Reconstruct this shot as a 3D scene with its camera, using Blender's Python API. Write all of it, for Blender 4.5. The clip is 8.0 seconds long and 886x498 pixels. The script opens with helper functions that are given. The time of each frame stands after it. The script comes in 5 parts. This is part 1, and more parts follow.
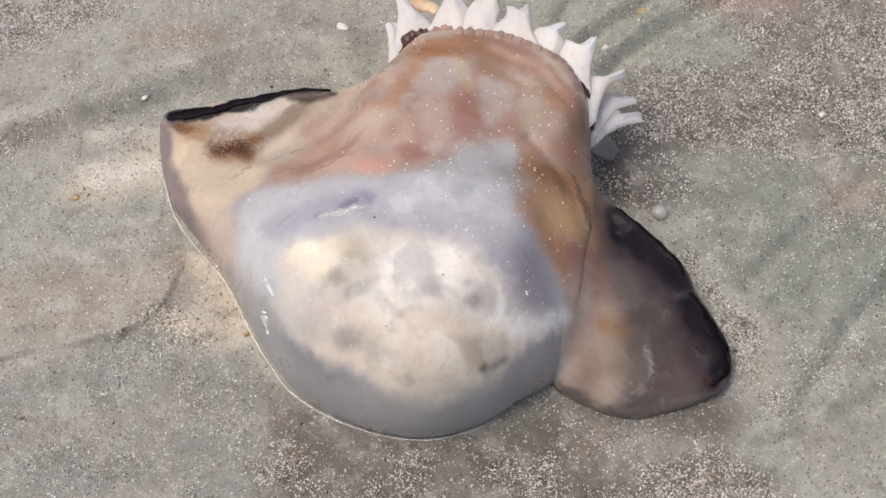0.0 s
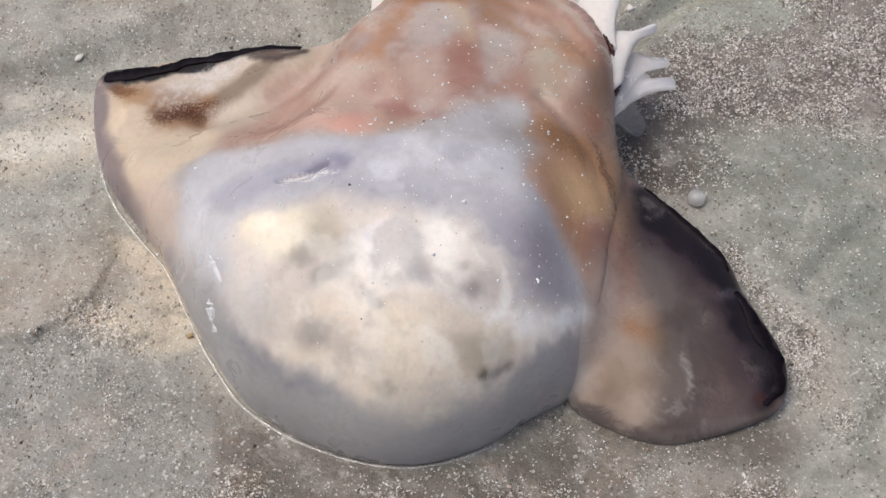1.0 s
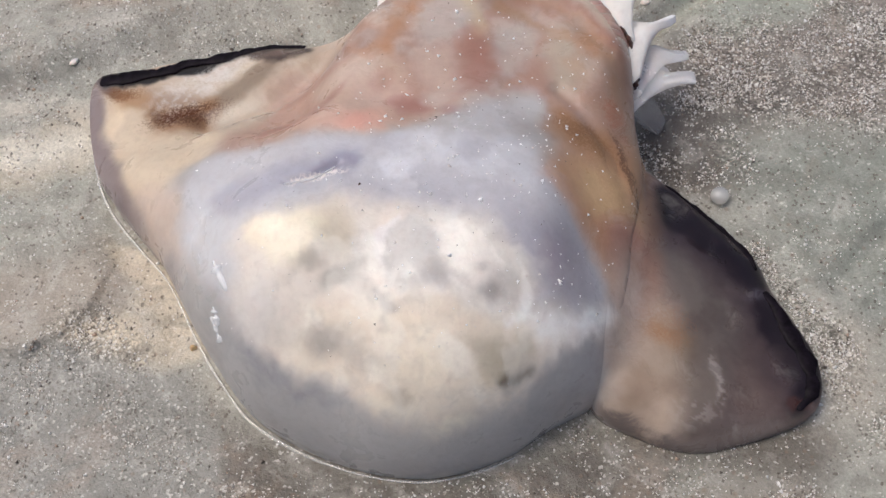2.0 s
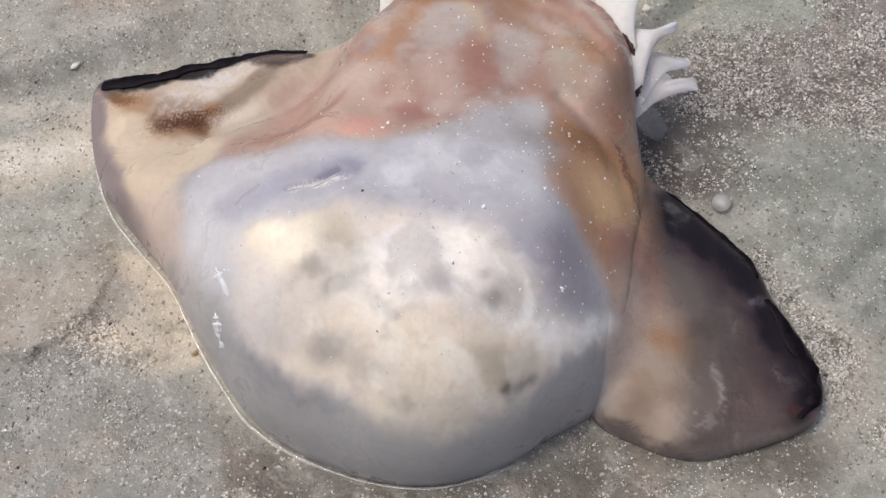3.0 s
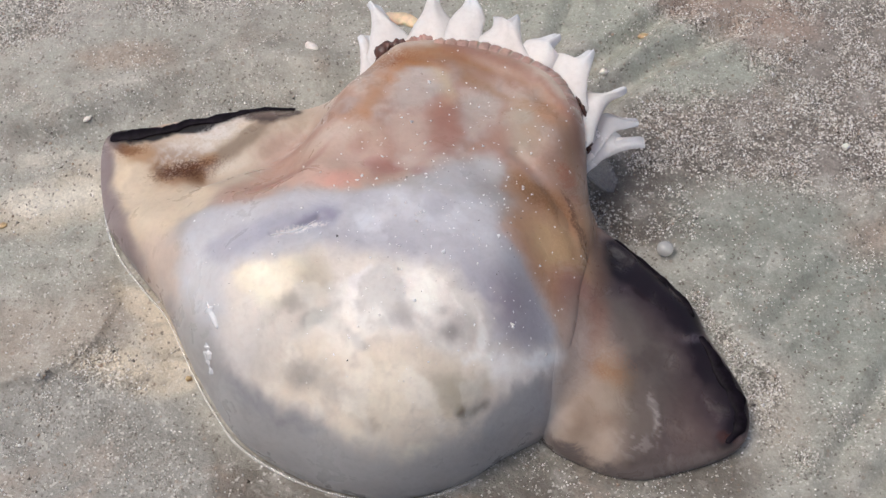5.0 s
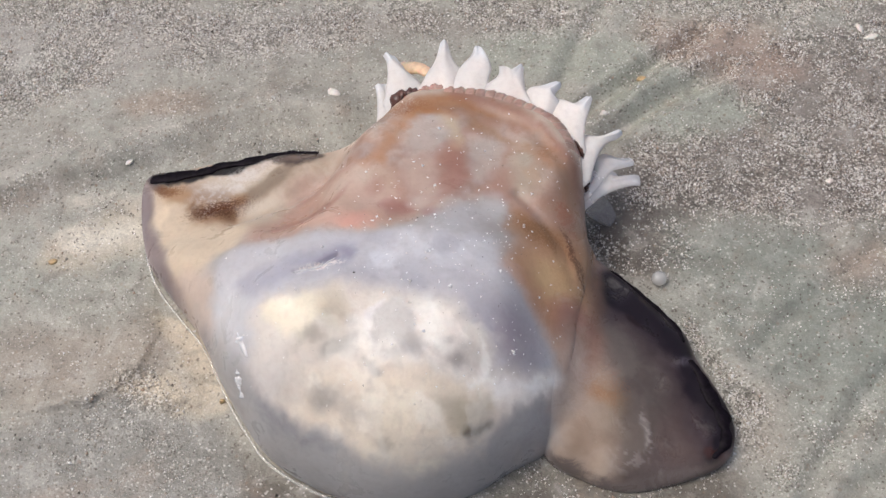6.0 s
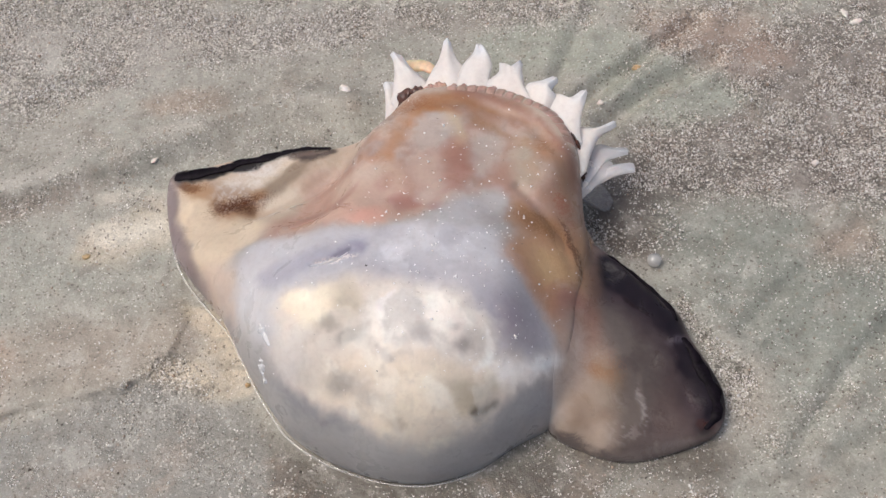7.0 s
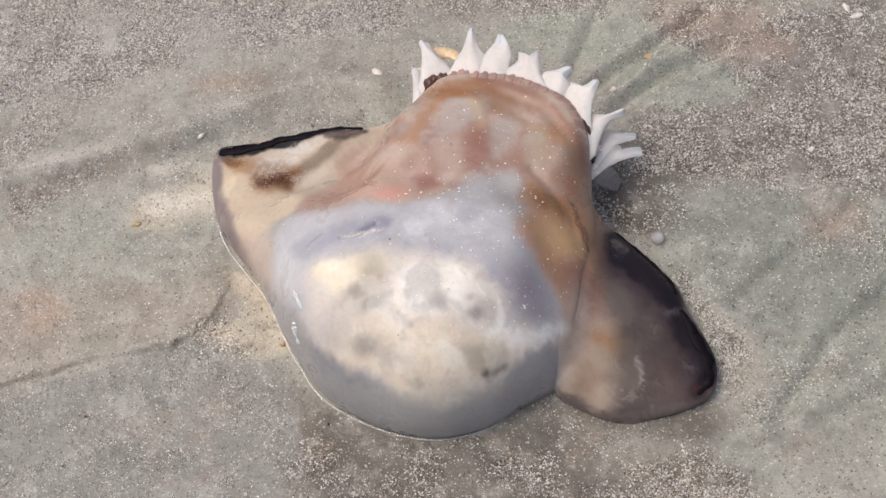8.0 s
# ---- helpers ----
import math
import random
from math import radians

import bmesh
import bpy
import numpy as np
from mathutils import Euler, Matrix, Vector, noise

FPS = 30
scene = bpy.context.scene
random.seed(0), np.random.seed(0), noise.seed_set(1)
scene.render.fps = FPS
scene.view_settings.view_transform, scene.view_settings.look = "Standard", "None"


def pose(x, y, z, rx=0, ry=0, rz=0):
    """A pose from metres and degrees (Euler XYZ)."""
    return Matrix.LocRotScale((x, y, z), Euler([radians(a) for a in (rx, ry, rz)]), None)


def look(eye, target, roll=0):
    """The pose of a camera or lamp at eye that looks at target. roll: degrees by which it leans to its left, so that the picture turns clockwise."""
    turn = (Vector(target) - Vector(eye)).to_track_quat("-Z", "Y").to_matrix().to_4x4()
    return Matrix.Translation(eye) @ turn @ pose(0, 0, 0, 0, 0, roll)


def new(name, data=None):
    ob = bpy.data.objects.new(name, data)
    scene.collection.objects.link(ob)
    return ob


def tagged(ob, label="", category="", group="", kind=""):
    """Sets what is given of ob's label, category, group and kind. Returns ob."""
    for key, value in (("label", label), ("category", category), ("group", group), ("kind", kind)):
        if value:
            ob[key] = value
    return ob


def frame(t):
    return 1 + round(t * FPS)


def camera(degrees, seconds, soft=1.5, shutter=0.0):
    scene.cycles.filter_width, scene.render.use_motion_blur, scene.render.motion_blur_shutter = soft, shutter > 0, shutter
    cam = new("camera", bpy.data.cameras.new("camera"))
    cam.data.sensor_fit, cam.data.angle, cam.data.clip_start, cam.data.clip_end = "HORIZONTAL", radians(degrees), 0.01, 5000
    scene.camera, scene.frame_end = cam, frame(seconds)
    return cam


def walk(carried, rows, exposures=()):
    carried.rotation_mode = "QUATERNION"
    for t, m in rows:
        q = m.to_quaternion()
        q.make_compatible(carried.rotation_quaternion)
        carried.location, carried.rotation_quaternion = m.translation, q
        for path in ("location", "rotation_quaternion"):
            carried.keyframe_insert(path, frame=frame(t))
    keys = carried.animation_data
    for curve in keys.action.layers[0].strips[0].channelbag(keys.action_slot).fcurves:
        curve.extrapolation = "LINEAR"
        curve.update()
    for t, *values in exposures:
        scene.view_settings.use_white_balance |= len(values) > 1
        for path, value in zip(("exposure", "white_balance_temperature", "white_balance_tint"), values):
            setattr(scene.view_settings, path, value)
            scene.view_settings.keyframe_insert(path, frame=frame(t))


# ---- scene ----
cam = camera(35.6, 8.0, soft=1.5)
PATH = [
    (0, (0.041, -0.218, 0.46), (-0.049, 0.639, -1.345), -3.7),
    (0.5, (0.041, -0.212, 0.408), (-0.048, 0.7, -1.369), -2.7),
    (1, (0.036, -0.202, 0.367), (-0.035, 0.75, -1.391), -1.3),
    (1.5, (0.033, -0.198, 0.348), (-0.034, 0.775, -1.398), -1.6),
    (2, (0.031, -0.199, 0.348), (-0.038, 0.786, -1.392), -2.0),
    (2.2, (0.03, -0.199, 0.349), (-0.039, 0.785, -1.391), -1.9),
    (3.3, (0.029, -0.197, 0.349), (-0.026, 0.787, -1.391), -1.0),
    (3.5, (0.029, -0.199, 0.354), (-0.023, 0.783, -1.387), -0.7),
    (4, (0.038, -0.206, 0.372), (-0.027, 0.787, -1.363), -1.3),
    (4.5, (0.041, -0.211, 0.381), (-0.036, 0.798, -1.344), -1.6),
    (4.7, (0.042, -0.214, 0.384), (-0.037, 0.802, -1.336), -1.5),
    (5.8, (0.054, -0.228, 0.416), (-0.074, 0.813, -1.287), -4.1),
    (6, (0.057, -0.231, 0.427), (-0.089, 0.803, -1.278), -5.1),
    (6.5, (0.063, -0.234, 0.442), (-0.11, 0.776, -1.275), -7.1),
    (7, (0.066, -0.235, 0.461), (-0.116, 0.736, -1.278), -8.7),
    (7.5, (0.072, -0.237, 0.484), (-0.132, 0.684, -1.28), -10.4),
    (8, (0.081, -0.25, 0.504), (-0.167, 0.66, -1.26), -11.7),
]
walk(cam, [(t, look(eye, target, roll)) for t, eye, target, roll in PATH], [(0, -0.43, 6060, 8), (1.5, -0.43, 5960, 8), (4.5, -0.43, 5960, 8), (6, -0.43, 5990, 8), (7, -0.43, 6080, 8), (8, -0.43, 6110, 8)])

import functools

# ---- world, sun, exposure ----
SUN_AZ, SUN_EL = radians(178), radians(66)      # direction towards the sun, from +x anticlockwise
world = bpy.data.worlds.new("sky")
scene.world = world
world.use_nodes = True
wn = world.node_tree
sky = wn.nodes.new("ShaderNodeTexSky")
sky.sky_type = "NISHITA"
sky.sun_disc = False
sky.sun_elevation = SUN_EL
sky.air_density, sky.dust_density, sky.ozone_density = 0.7, 7.0, 0.5
sky.sun_rotation = radians(90) - SUN_AZ
wn.links.new(sky.outputs[0], wn.nodes["Background"].inputs[0])
wn.nodes["Background"].inputs[1].default_value = 0.185
sun = new("sun", bpy.data.lights.new("sun", "SUN"))
sun.data.energy, sun.data.angle, sun.data.color = 0.90, radians(16), (1.0, 0.91, 0.80)
sun_way = Vector((math.cos(SUN_AZ) * math.cos(SUN_EL), math.sin(SUN_AZ) * math.cos(SUN_EL), math.sin(SUN_EL)))
sun.matrix_world = look(sun_way * 3, (0, 0, 0))


# ---- noise and curves ----
@functools.lru_cache(None)
def noise_table(seed):
    return np.random.RandomState(seed).rand(256, 256)


def value_noise(x, y, scale, seed):
    """Smooth noise from 0 to 1 over arrays of places, with cells of that size in metres."""
    table = noise_table(seed)
    u, v = x / scale + 1000.0, y / scale + 1000.0
    i, j = np.floor(u).astype(int), np.floor(v).astype(int)
    a, b = u - i, v - j
    a, b = a * a * (3 - 2 * a), b * b * (3 - 2 * b)
    g = lambda p, q: table[p % 256, q % 256]
    return (g(i, j) * (1 - a) + g(i + 1, j) * a) * (1 - b) + (g(i, j + 1) * (1 - a) + g(i + 1, j + 1) * a) * b


def fbm(x, y, scale, seed, octaves=4):
    total, size, amp = 0, 0, 1.0
    for k in range(octaves):
        total = total + amp * value_noise(x, y, scale / 2 ** k, seed + k)
        size += amp
        amp *= 0.5
    return total / size


def smooth(lo, hi, v):
    t = np.clip((v - lo) / (hi - lo), 0, 1)
    return t * t * (3 - 2 * t)


def spline(points, count, closed):
    """A Catmull-Rom curve through the points, as count places."""
    p = np.array(points, float)
    n = len(p)
    u = np.linspace(0, n if closed else n - 1, count, endpoint=not closed)
    k = np.minimum(u.astype(int), n - 1 if closed else n - 2)
    f = (u - k)[:, None]
    pick = (lambda q: p[q % n]) if closed else (lambda q: p[np.clip(q, 0, n - 1)])
    a, b, c, d = pick(k - 1), pick(k), pick(k + 1), pick(k + 2)
    return 0.5 * (2 * b + (c - a) * f + (2 * a - 5 * b + 4 * c - d) * f ** 2 + (3 * b - a - 3 * c + d) * f ** 3)


def line_distance(x, y, points):
    """Distance of places to a polyline, and the side (positive on its left)."""
    best, side = np.full(np.shape(x), 1e9), np.zeros(np.shape(x))
    for (ax, ay), (bx, by) in zip(points[:-1], points[1:]):
        ux, uy = bx - ax, by - ay
        t = np.clip(((x - ax) * ux + (y - ay) * uy) / (ux * ux + uy * uy), 0, 1)
        d = np.hypot(x - ax - t * ux, y - ay - t * uy)
        s = np.sign(ux * (y - ay) - uy * (x - ax))
        side = np.where(d < best, s, side)
        best = np.minimum(best, d)
    return best, side


def inside_depth(x, y, line):
    """How deep places lie inside a closed line; negative outside."""
    best, inside = np.full(len(x), 1e9), np.zeros(len(x), bool)
    for (ax, ay), (bx, by) in zip(line[:-1], line[1:]):
        ux, uy = bx - ax, by - ay
        t = np.clip(((x - ax) * ux + (y - ay) * uy) / (ux * ux + uy * uy + 1e-18), 0, 1)
        best = np.minimum(best, (x - ax - t * ux) ** 2 + (y - ay - t * uy) ** 2)
        if ay != by:
            inside ^= ((ay > y) != (by > y)) & (x < ax + ux * (y - ay) / uy)
    return np.where(inside, 1, -1) * np.sqrt(best)


# ---- materials ----
class Nodes:
    """A material under construction."""

    def __init__(self, name):
        self.mat = bpy.data.materials.new(name)
        self.mat.use_nodes = True
        self.tree = self.mat.node_tree
        self.bsdf = self.tree.nodes["Principled BSDF"]
        self.out = self.tree.nodes["Material Output"]

    def add(self, kind, inputs=None, **props):
        n = self.tree.nodes.new(kind)
        for k, v in props.items():
            if k == "operation":
                n.operation = v
            elif k == "interpolation_type":
                n.interpolation_type = v
            elif k == "data_type":
                n.data_type = v
            elif k == "blend_type":
                n.blend_type = v
            elif k == "vector_type":
                n.vector_type = v
            elif k == "attribute_name":
                n.attribute_name = v
        for k, v in (inputs or {}).items():
            self.put(n.inputs[k], v)
        return n

    def put(self, socket, v):
        if isinstance(v, bpy.types.NodeSocket):
            self.tree.links.new(v, socket)
        elif isinstance(v, tuple) and len(v) == 3 and socket.type == "RGBA":
            socket.default_value = (*v, 1)
        else:
            socket.default_value = v

    def set(self, **inputs):
        for k, v in inputs.items():
            self.put(self.bsdf.inputs[k.replace("_", " ")], v)

    def position(self):
        return self.add("ShaderNodeTexCoord").outputs["Object"]

    def noise(self, vec, scale, detail=4.0, rough=0.55, distortion=0.0):
        return self.add("ShaderNodeTexNoise", {"Vector": vec, "Scale": scale, "Detail": detail, "Roughness": rough, "Distortion": distortion})

    def ramp(self, v, lo, hi, a=0.0, b=1.0):
        return self.add("ShaderNodeMapRange", {"Value": v, "From Min": lo, "From Max": hi, "To Min": a, "To Max": b}, interpolation_type="SMOOTHSTEP").outputs[0]

    def math(self, op, a, b=0.0):
        return self.add("ShaderNodeMath", {0: a, 1: b}, operation=op).outputs[0]

    def mix(self, fac, a, b, blend="MIX"):
        n = self.add("ShaderNodeMix", data_type="RGBA", blend_type=blend)
        self.put(n.inputs[0], fac)
        self.put(n.inputs[6], a)
        self.put(n.inputs[7], b)
        return n.outputs[2]

    def warp(self, vec, scale, amount):
        n = self.noise(vec, scale, 3.0)
        off = self.add("ShaderNodeVectorMath", {0: n.outputs["Color"], 1: (0.5, 0.5, 0.5)}, operation="SUBTRACT").outputs[0]
        off = self.add("ShaderNodeVectorMath", {0: off, "Scale": amount}, operation="SCALE").outputs[0]
        return self.add("ShaderNodeVectorMath", {0: vec, 1: off}, operation="ADD").outputs[0]

    def blob(self, vec, cx, cy, rx, ry, turn=0.0, soft=0.5):
        """1 inside an ellipse on the plan, falling softly to 0 outside it."""
        m = self.add("ShaderNodeMapping", {"Vector": vec, "Location": (cx, cy, 0), "Rotation": (0, 0, radians(turn)), "Scale": (rx, ry, 1000.0)}, vector_type="TEXTURE").outputs[0]
        d = self.add("ShaderNodeVectorMath", {0: m}, operation="LENGTH").outputs["Value"]
        return self.ramp(d, 1 + soft, 1 - soft)

    def bump(self, height, strength, distance, normal=None):
        n = self.add("ShaderNodeBump", {"Height": height, "Strength": strength, "Distance": distance})
        if normal is not None:
            self.put(n.inputs["Normal"], normal)
        return n.outputs[0]


def srgb(r, g, b):
    f = lambda c: c / 12.92 if c <= 0.04045 else ((c + 0.055) / 1.055) ** 2.4
    return tuple(f(c / 255) for c in (r, g, b))


def sand_material():
    """Wet sand: its tones, some painted shade among them, and coarseness lie on the mesh; silt, streaks and single
    grains are laid over them.
    """
    m = Nodes("wet_sand")
    p = m.position()
    w = m.warp(m.warp(p, 18.0, 0.03), 90.0, 0.008)
    col = m.add("ShaderNodeAttribute", attribute_name="pigment").outputs["Color"]
    coarse = m.add("ShaderNodeAttribute", attribute_name="coarse").outputs["Fac"]
    pink = m.noise(m.warp(p, 30.0, 0.02), 34.0, 5.0, 0.7, 0.6).outputs[0]
    col = m.mix(m.ramp(pink, 0.52, 0.72, 0.0, 0.3), col, srgb(190, 164, 144))
    green = m.noise(m.warp(p, 24.0, 0.02), 17.0, 5.0, 0.65, 0.5).outputs[0]
    col = m.mix(m.ramp(green, 0.5, 0.72, 0.0, 0.45), col, srgb(160, 164, 152))
    # cloudy silt, and pale silt lying in streaks
    silt = m.noise(m.warp(p, 120.0, 0.006), 95.0, 6.0, 0.66, 0.6).outputs[0]
    col = m.mix(m.ramp(silt, 0.48, 0.72, 0.0, 0.6), col, srgb(198, 192, 182))
    col = m.mix(m.ramp(silt, 0.48, 0.3, 0.0, 0.55), col, srgb(126, 120, 111))
    streak = m.noise(m.add("ShaderNodeMapping", {"Vector": w, "Rotation": (0, 0, radians(-28)), "Scale": (1.0, 3.2, 1.0)}).outputs[0], 26.0, 5.0, 0.62).outputs[0]
    col = m.mix(m.ramp(streak, 0.52, 0.75, 0.0, 0.3), col, srgb(196, 190, 180))
    col = m.mix(m.ramp(streak, 0.48, 0.28, 0.0, 0.42), col, srgb(128, 122, 113))
    # each grain has its own tone, stronger where the sand is coarse
    cell = m.add("ShaderNodeTexVoronoi", {"Vector": m.warp(p, 700.0, 0.0008), "Scale": 1500.0, "Randomness": 1.0})
    tone = m.add("ShaderNodeSeparateColor", {"Color": cell.outputs["Color"]})
    shade = m.add("ShaderNodeCombineColor", {"Red": m.ramp(tone.outputs[2], 0.0, 1.0, 0.55, 1.45), "Green": m.ramp(tone.outputs[2], 0.0, 1.0, 0.54, 1.44), "Blue": m.ramp(tone.outputs[2], 0.0, 1.0, 0.53, 1.43)}).outputs[0]
    col = m.mix(m.ramp(coarse, 0.0, 0.9, 0.14, 0.95), col, m.mix(1.0, col, shade, "MULTIPLY"))
    clump = m.noise(m.warp(p, 240.0, 0.003), 330.0, 4.0, 0.7).outputs[0]
    col = m.mix(m.math("MULTIPLY", m.ramp(clump, 0.5, 0.66, 0.0, 0.85), m.ramp(coarse, 0.0, 0.9, 0.3, 1.0)), col, m.mix(1.0, col, (0.52, 0.51, 0.5), "MULTIPLY"))
    col = m.mix(m.math("MULTIPLY", m.ramp(clump, 0.48, 0.32, 0.0, 0.7), m.ramp(coarse, 0.0, 0.9, 0.2, 1.0)), col, m.mix(1.0, col, (1.5, 1.5, 1.48), "MULTIPLY"))
    pale = m.math("GREATER_THAN", tone.outputs[0], m.ramp(coarse, 0.0, 1.0, 0.97, 0.85))
    dark = m.math("GREATER_THAN", tone.outputs[1], m.ramp(coarse, 0.0, 1.0, 0.965, 0.90))
    col = m.mix(m.math("MULTIPLY", dark, 0.7), col, srgb(92, 80, 70))
    col = m.mix(m.math("MULTIPLY", pale, m.ramp(coarse, 0.0, 0.8, 0.45, 0.8)), col, srgb(238, 230, 220))
    rust = m.add("ShaderNodeTexVoronoi", {"Vector": p, "Scale": 620.0, "Randomness": 1.0})
    spot = m.math("GREATER_THAN", m.add("ShaderNodeSeparateColor", {"Color": rust.outputs["Color"]}).outputs[0], 0.955)
    spot = m.math("MULTIPLY", spot, m.ramp(rust.outputs["Distance"], 0.5, 0.3))
    col = m.mix(m.math("MULTIPLY", spot, 0.36), col, srgb(138, 110, 88))
    fine = m.noise(p, 1300.0, 3.0, 0.75).outputs[0]
    col = m.mix(m.ramp(fine, 0.38, 0.66, 0.0, 0.5), col, m.mix(1.0, col, (0.66, 0.65, 0.63), "MULTIPLY"))
    mid = m.noise(w, 170.0, 5.0, 0.68).outputs[0]
    col = m.mix(m.ramp(mid, 0.42, 0.75, 0.0, 0.4), col, m.mix(1.0, col, (0.7, 0.68, 0.65), "MULTIPLY"))
    n = m.bump(mid, 0.4, 0.0012)
    n = m.bump(cell.outputs["Distance"], m.ramp(coarse, 0.0, 1.0, 0.1, 0.7), 0.0006, n)
    n = m.bump(fine, 0.4, 0.0005, n)
    col = m.mix(1.0, col, (0.93, 0.94, 0.93), "MULTIPLY")
    m.set(Base_Color=col, Roughness=m.ramp(coarse, 0.0, 0.8, 0.34, 0.6), Normal=n)
    m.bsdf.inputs["Specular IOR Level"].default_value = 0.4
    return m.mat


def flesh_material(name, base=None, rim_tone=(150, 148, 148), rim_width=0.013, rim_zone=((0, 0, 1, 1, 0, 0.1),), stipples=(), soft_glow=0.8, depth=0.0015, rough=0.32, clear=0.0, ior=1.36):
    """Wet jelly: the skin's pigment, a greyer clear rim, soft light under the skin, a film of water."""
    m = Nodes(name)
    p = m.position()
    w = m.warp(p, 170.0, 0.005)
    cloud = m.noise(w, 75.0, 5.0, 0.62, 0.5).outputs[0]
    rim = m.add("ShaderNodeAttribute", attribute_name="rim").outputs["Fac"]
    edge = m.ramp(m.math("ADD", rim, m.math("MULTIPLY", m.math("SUBTRACT", cloud, 0.5), 0.012)), rim_width, 0.15 * rim_width)
    col = base or m.add("ShaderNodeAttribute", attribute_name="pigment").outputs["Color"]
    for *zone, tone in [(*z, rim_tone) for z in rim_zone if len(z) == 6] + [z for z in rim_zone if len(z) == 7]:
        col = m.mix(m.math("MULTIPLY", edge, m.blob(p, *zone)), col, srgb(*tone))
    fine = m.noise(p, 420.0, 4.0, 0.65).outputs[0]
    col = m.mix(m.ramp(cloud, 0.42, 0.72, 0.0, 0.26), col, m.mix(1.0, col, (0.72, 0.68, 0.66), "MULTIPLY"))
    col = m.mix(m.ramp(cloud, 0.45, 0.25, 0.0, 0.16), col, srgb(226, 216, 204))
    col = m.mix(m.ramp(fine, 0.4, 0.75, 0.0, 0.18), col, m.mix(1.0, col, (0.6, 0.55, 0.52), "MULTIPLY"))
    dots = m.noise(p, 1300.0, 3.0, 0.75).outputs[0]
    for cx, cy, rx, ry, turn, soft, tone, amount in stipples:
        here = m.blob(w, cx, cy, rx, ry, turn, soft)
        spot = m.ramp(m.math("ADD", dots, m.math("MULTIPLY", here, 0.16)), 0.56, 0.66)
        col = m.mix(m.math("MULTIPLY", m.math("MULTIPLY", here, spot), amount), col, srgb(*tone))
    n = m.bump(cloud, 0.18, 0.002)
    n = m.bump(fine, 0.10, 0.0005, n)
    m.set(Base_Color=col, Roughness=m.ramp(cloud, 0.3, 0.7, rough - 0.08, rough + 0.08), Normal=n, Subsurface_Weight=soft_glow, Subsurface_Scale=depth, Transmission_Weight=clear, Coat_Weight=0.0, IOR=ior)
    m.bsdf.inputs["Subsurface Radius"].default_value = (1.0, 0.85, 0.75)
    return m.mat


def plain_material(name, tone, rough=0.4, vary=0.25, glow=0.0, scale=300.0, coat=0.0, shine=0.5):
    m = Nodes(name)
    p = m.position()
    c = srgb(*tone)
    n = m.noise(p, scale, 4.0, 0.6).outputs[0]
    col = m.mix(m.ramp(n, 0.3, 0.7, 0.0, 1.0), tuple(v * (1 - vary) for v in c), tuple(min(1, v * (1 + vary)) for v in c))
    m.set(Base_Color=col, Roughness=rough, Normal=m.bump(n, 0.3, 0.0004), Coat_Weight=coat, Coat_Roughness=0.08, Subsurface_Weight=glow, Subsurface_Scale=0.004, Specular_IOR_Level=shine)
    return m.mat


def grain_material(name, stops):
    m = Nodes(name)
    r = m.add("ShaderNodeNewGeometry").outputs["Random Per Island"]
    ramp = m.add("ShaderNodeValToRGB", {"Fac": r})
    el = ramp.color_ramp.elements
    ramp.color_ramp.interpolation = "CONSTANT"
    el[0].position, el[0].color = 0.0, (*srgb(*stops[0][1]), 1)
    el[1].position, el[1].color = stops[1][0], (*srgb(*stops[1][1]), 1)
    for q, c in stops[2:]:
        e = el.new(q)
        e.color = (*srgb(*c), 1)
    m.set(Base_Color=ramp.outputs[0], Roughness=0.3)
    return m.mat


# ---- mesh helpers ----
def mesh_object(name, verts, faces, material, parent=None, label="", smooth_faces=True, rim=None, skin=None, tints=None):
    me = bpy.data.meshes.new(name)
    me.from_pydata([tuple(map(float, v)) for v in verts], [], faces)
    me.materials.append(material)
    if smooth_faces:
        me.polygons.foreach_set("use_smooth", [True] * len(me.polygons))
    if rim is not None:
        at = me.attributes.new("rim", "FLOAT", "POINT")
        at.data.foreach_set("value", np.asarray(rim, np.float32))
    if skin is not None:
        v = np.asarray(verts, float)
        tints = skin.colours(v[:, 0], v[:, 1])
    if tints is not None:
        at = me.attributes.new("pigment", "FLOAT_COLOR", "POINT")
        at.data.foreach_set("color", np.column_stack([tints, np.ones(len(tints))]).astype(np.float32).ravel())
    me.update()
    ob = new(name, me)
    if parent is not None:
        ob.parent = parent
    if label:
        tagged(ob, label)
    return ob


def tidy(ob):
    """Faces outwards."""
    bm = bmesh.new()
    bm.from_mesh(ob.data)
    bmesh.ops.recalc_face_normals(bm, faces=bm.faces)
    bm.to_mesh(ob.data)
    bm.free()
    return ob


def ring_faces(rings, count, closed=True):
    faces = []
    for k in range(rings - 1):
        for i in range(count if closed else count - 1):
            j = (i + 1) % count
            faces.append((k * count + i, k * count + j, (k + 1) * count + j, (k + 1) * count + i))
    return faces


def loft(centres, widths, thicks, across, up, sides=12):
    """A solid drawn along centres with elliptic sections; across and up give each section's axes."""
    verts = []
    for c, w, h, a, u in zip(centres, widths, thicks, across, up):
        for i in range(sides):
            t = 2 * math.pi * i / sides
            verts.append(np.array(c) + np.array(a) * w * math.cos(t) + np.array(u) * h * math.sin(t))
    n = len(centres)
    faces = ring_faces(n, sides)
    faces.append(tuple(range(sides))[::-1])
    faces.append(tuple((n - 1) * sides + i for i in range(sides)))
    return verts, faces


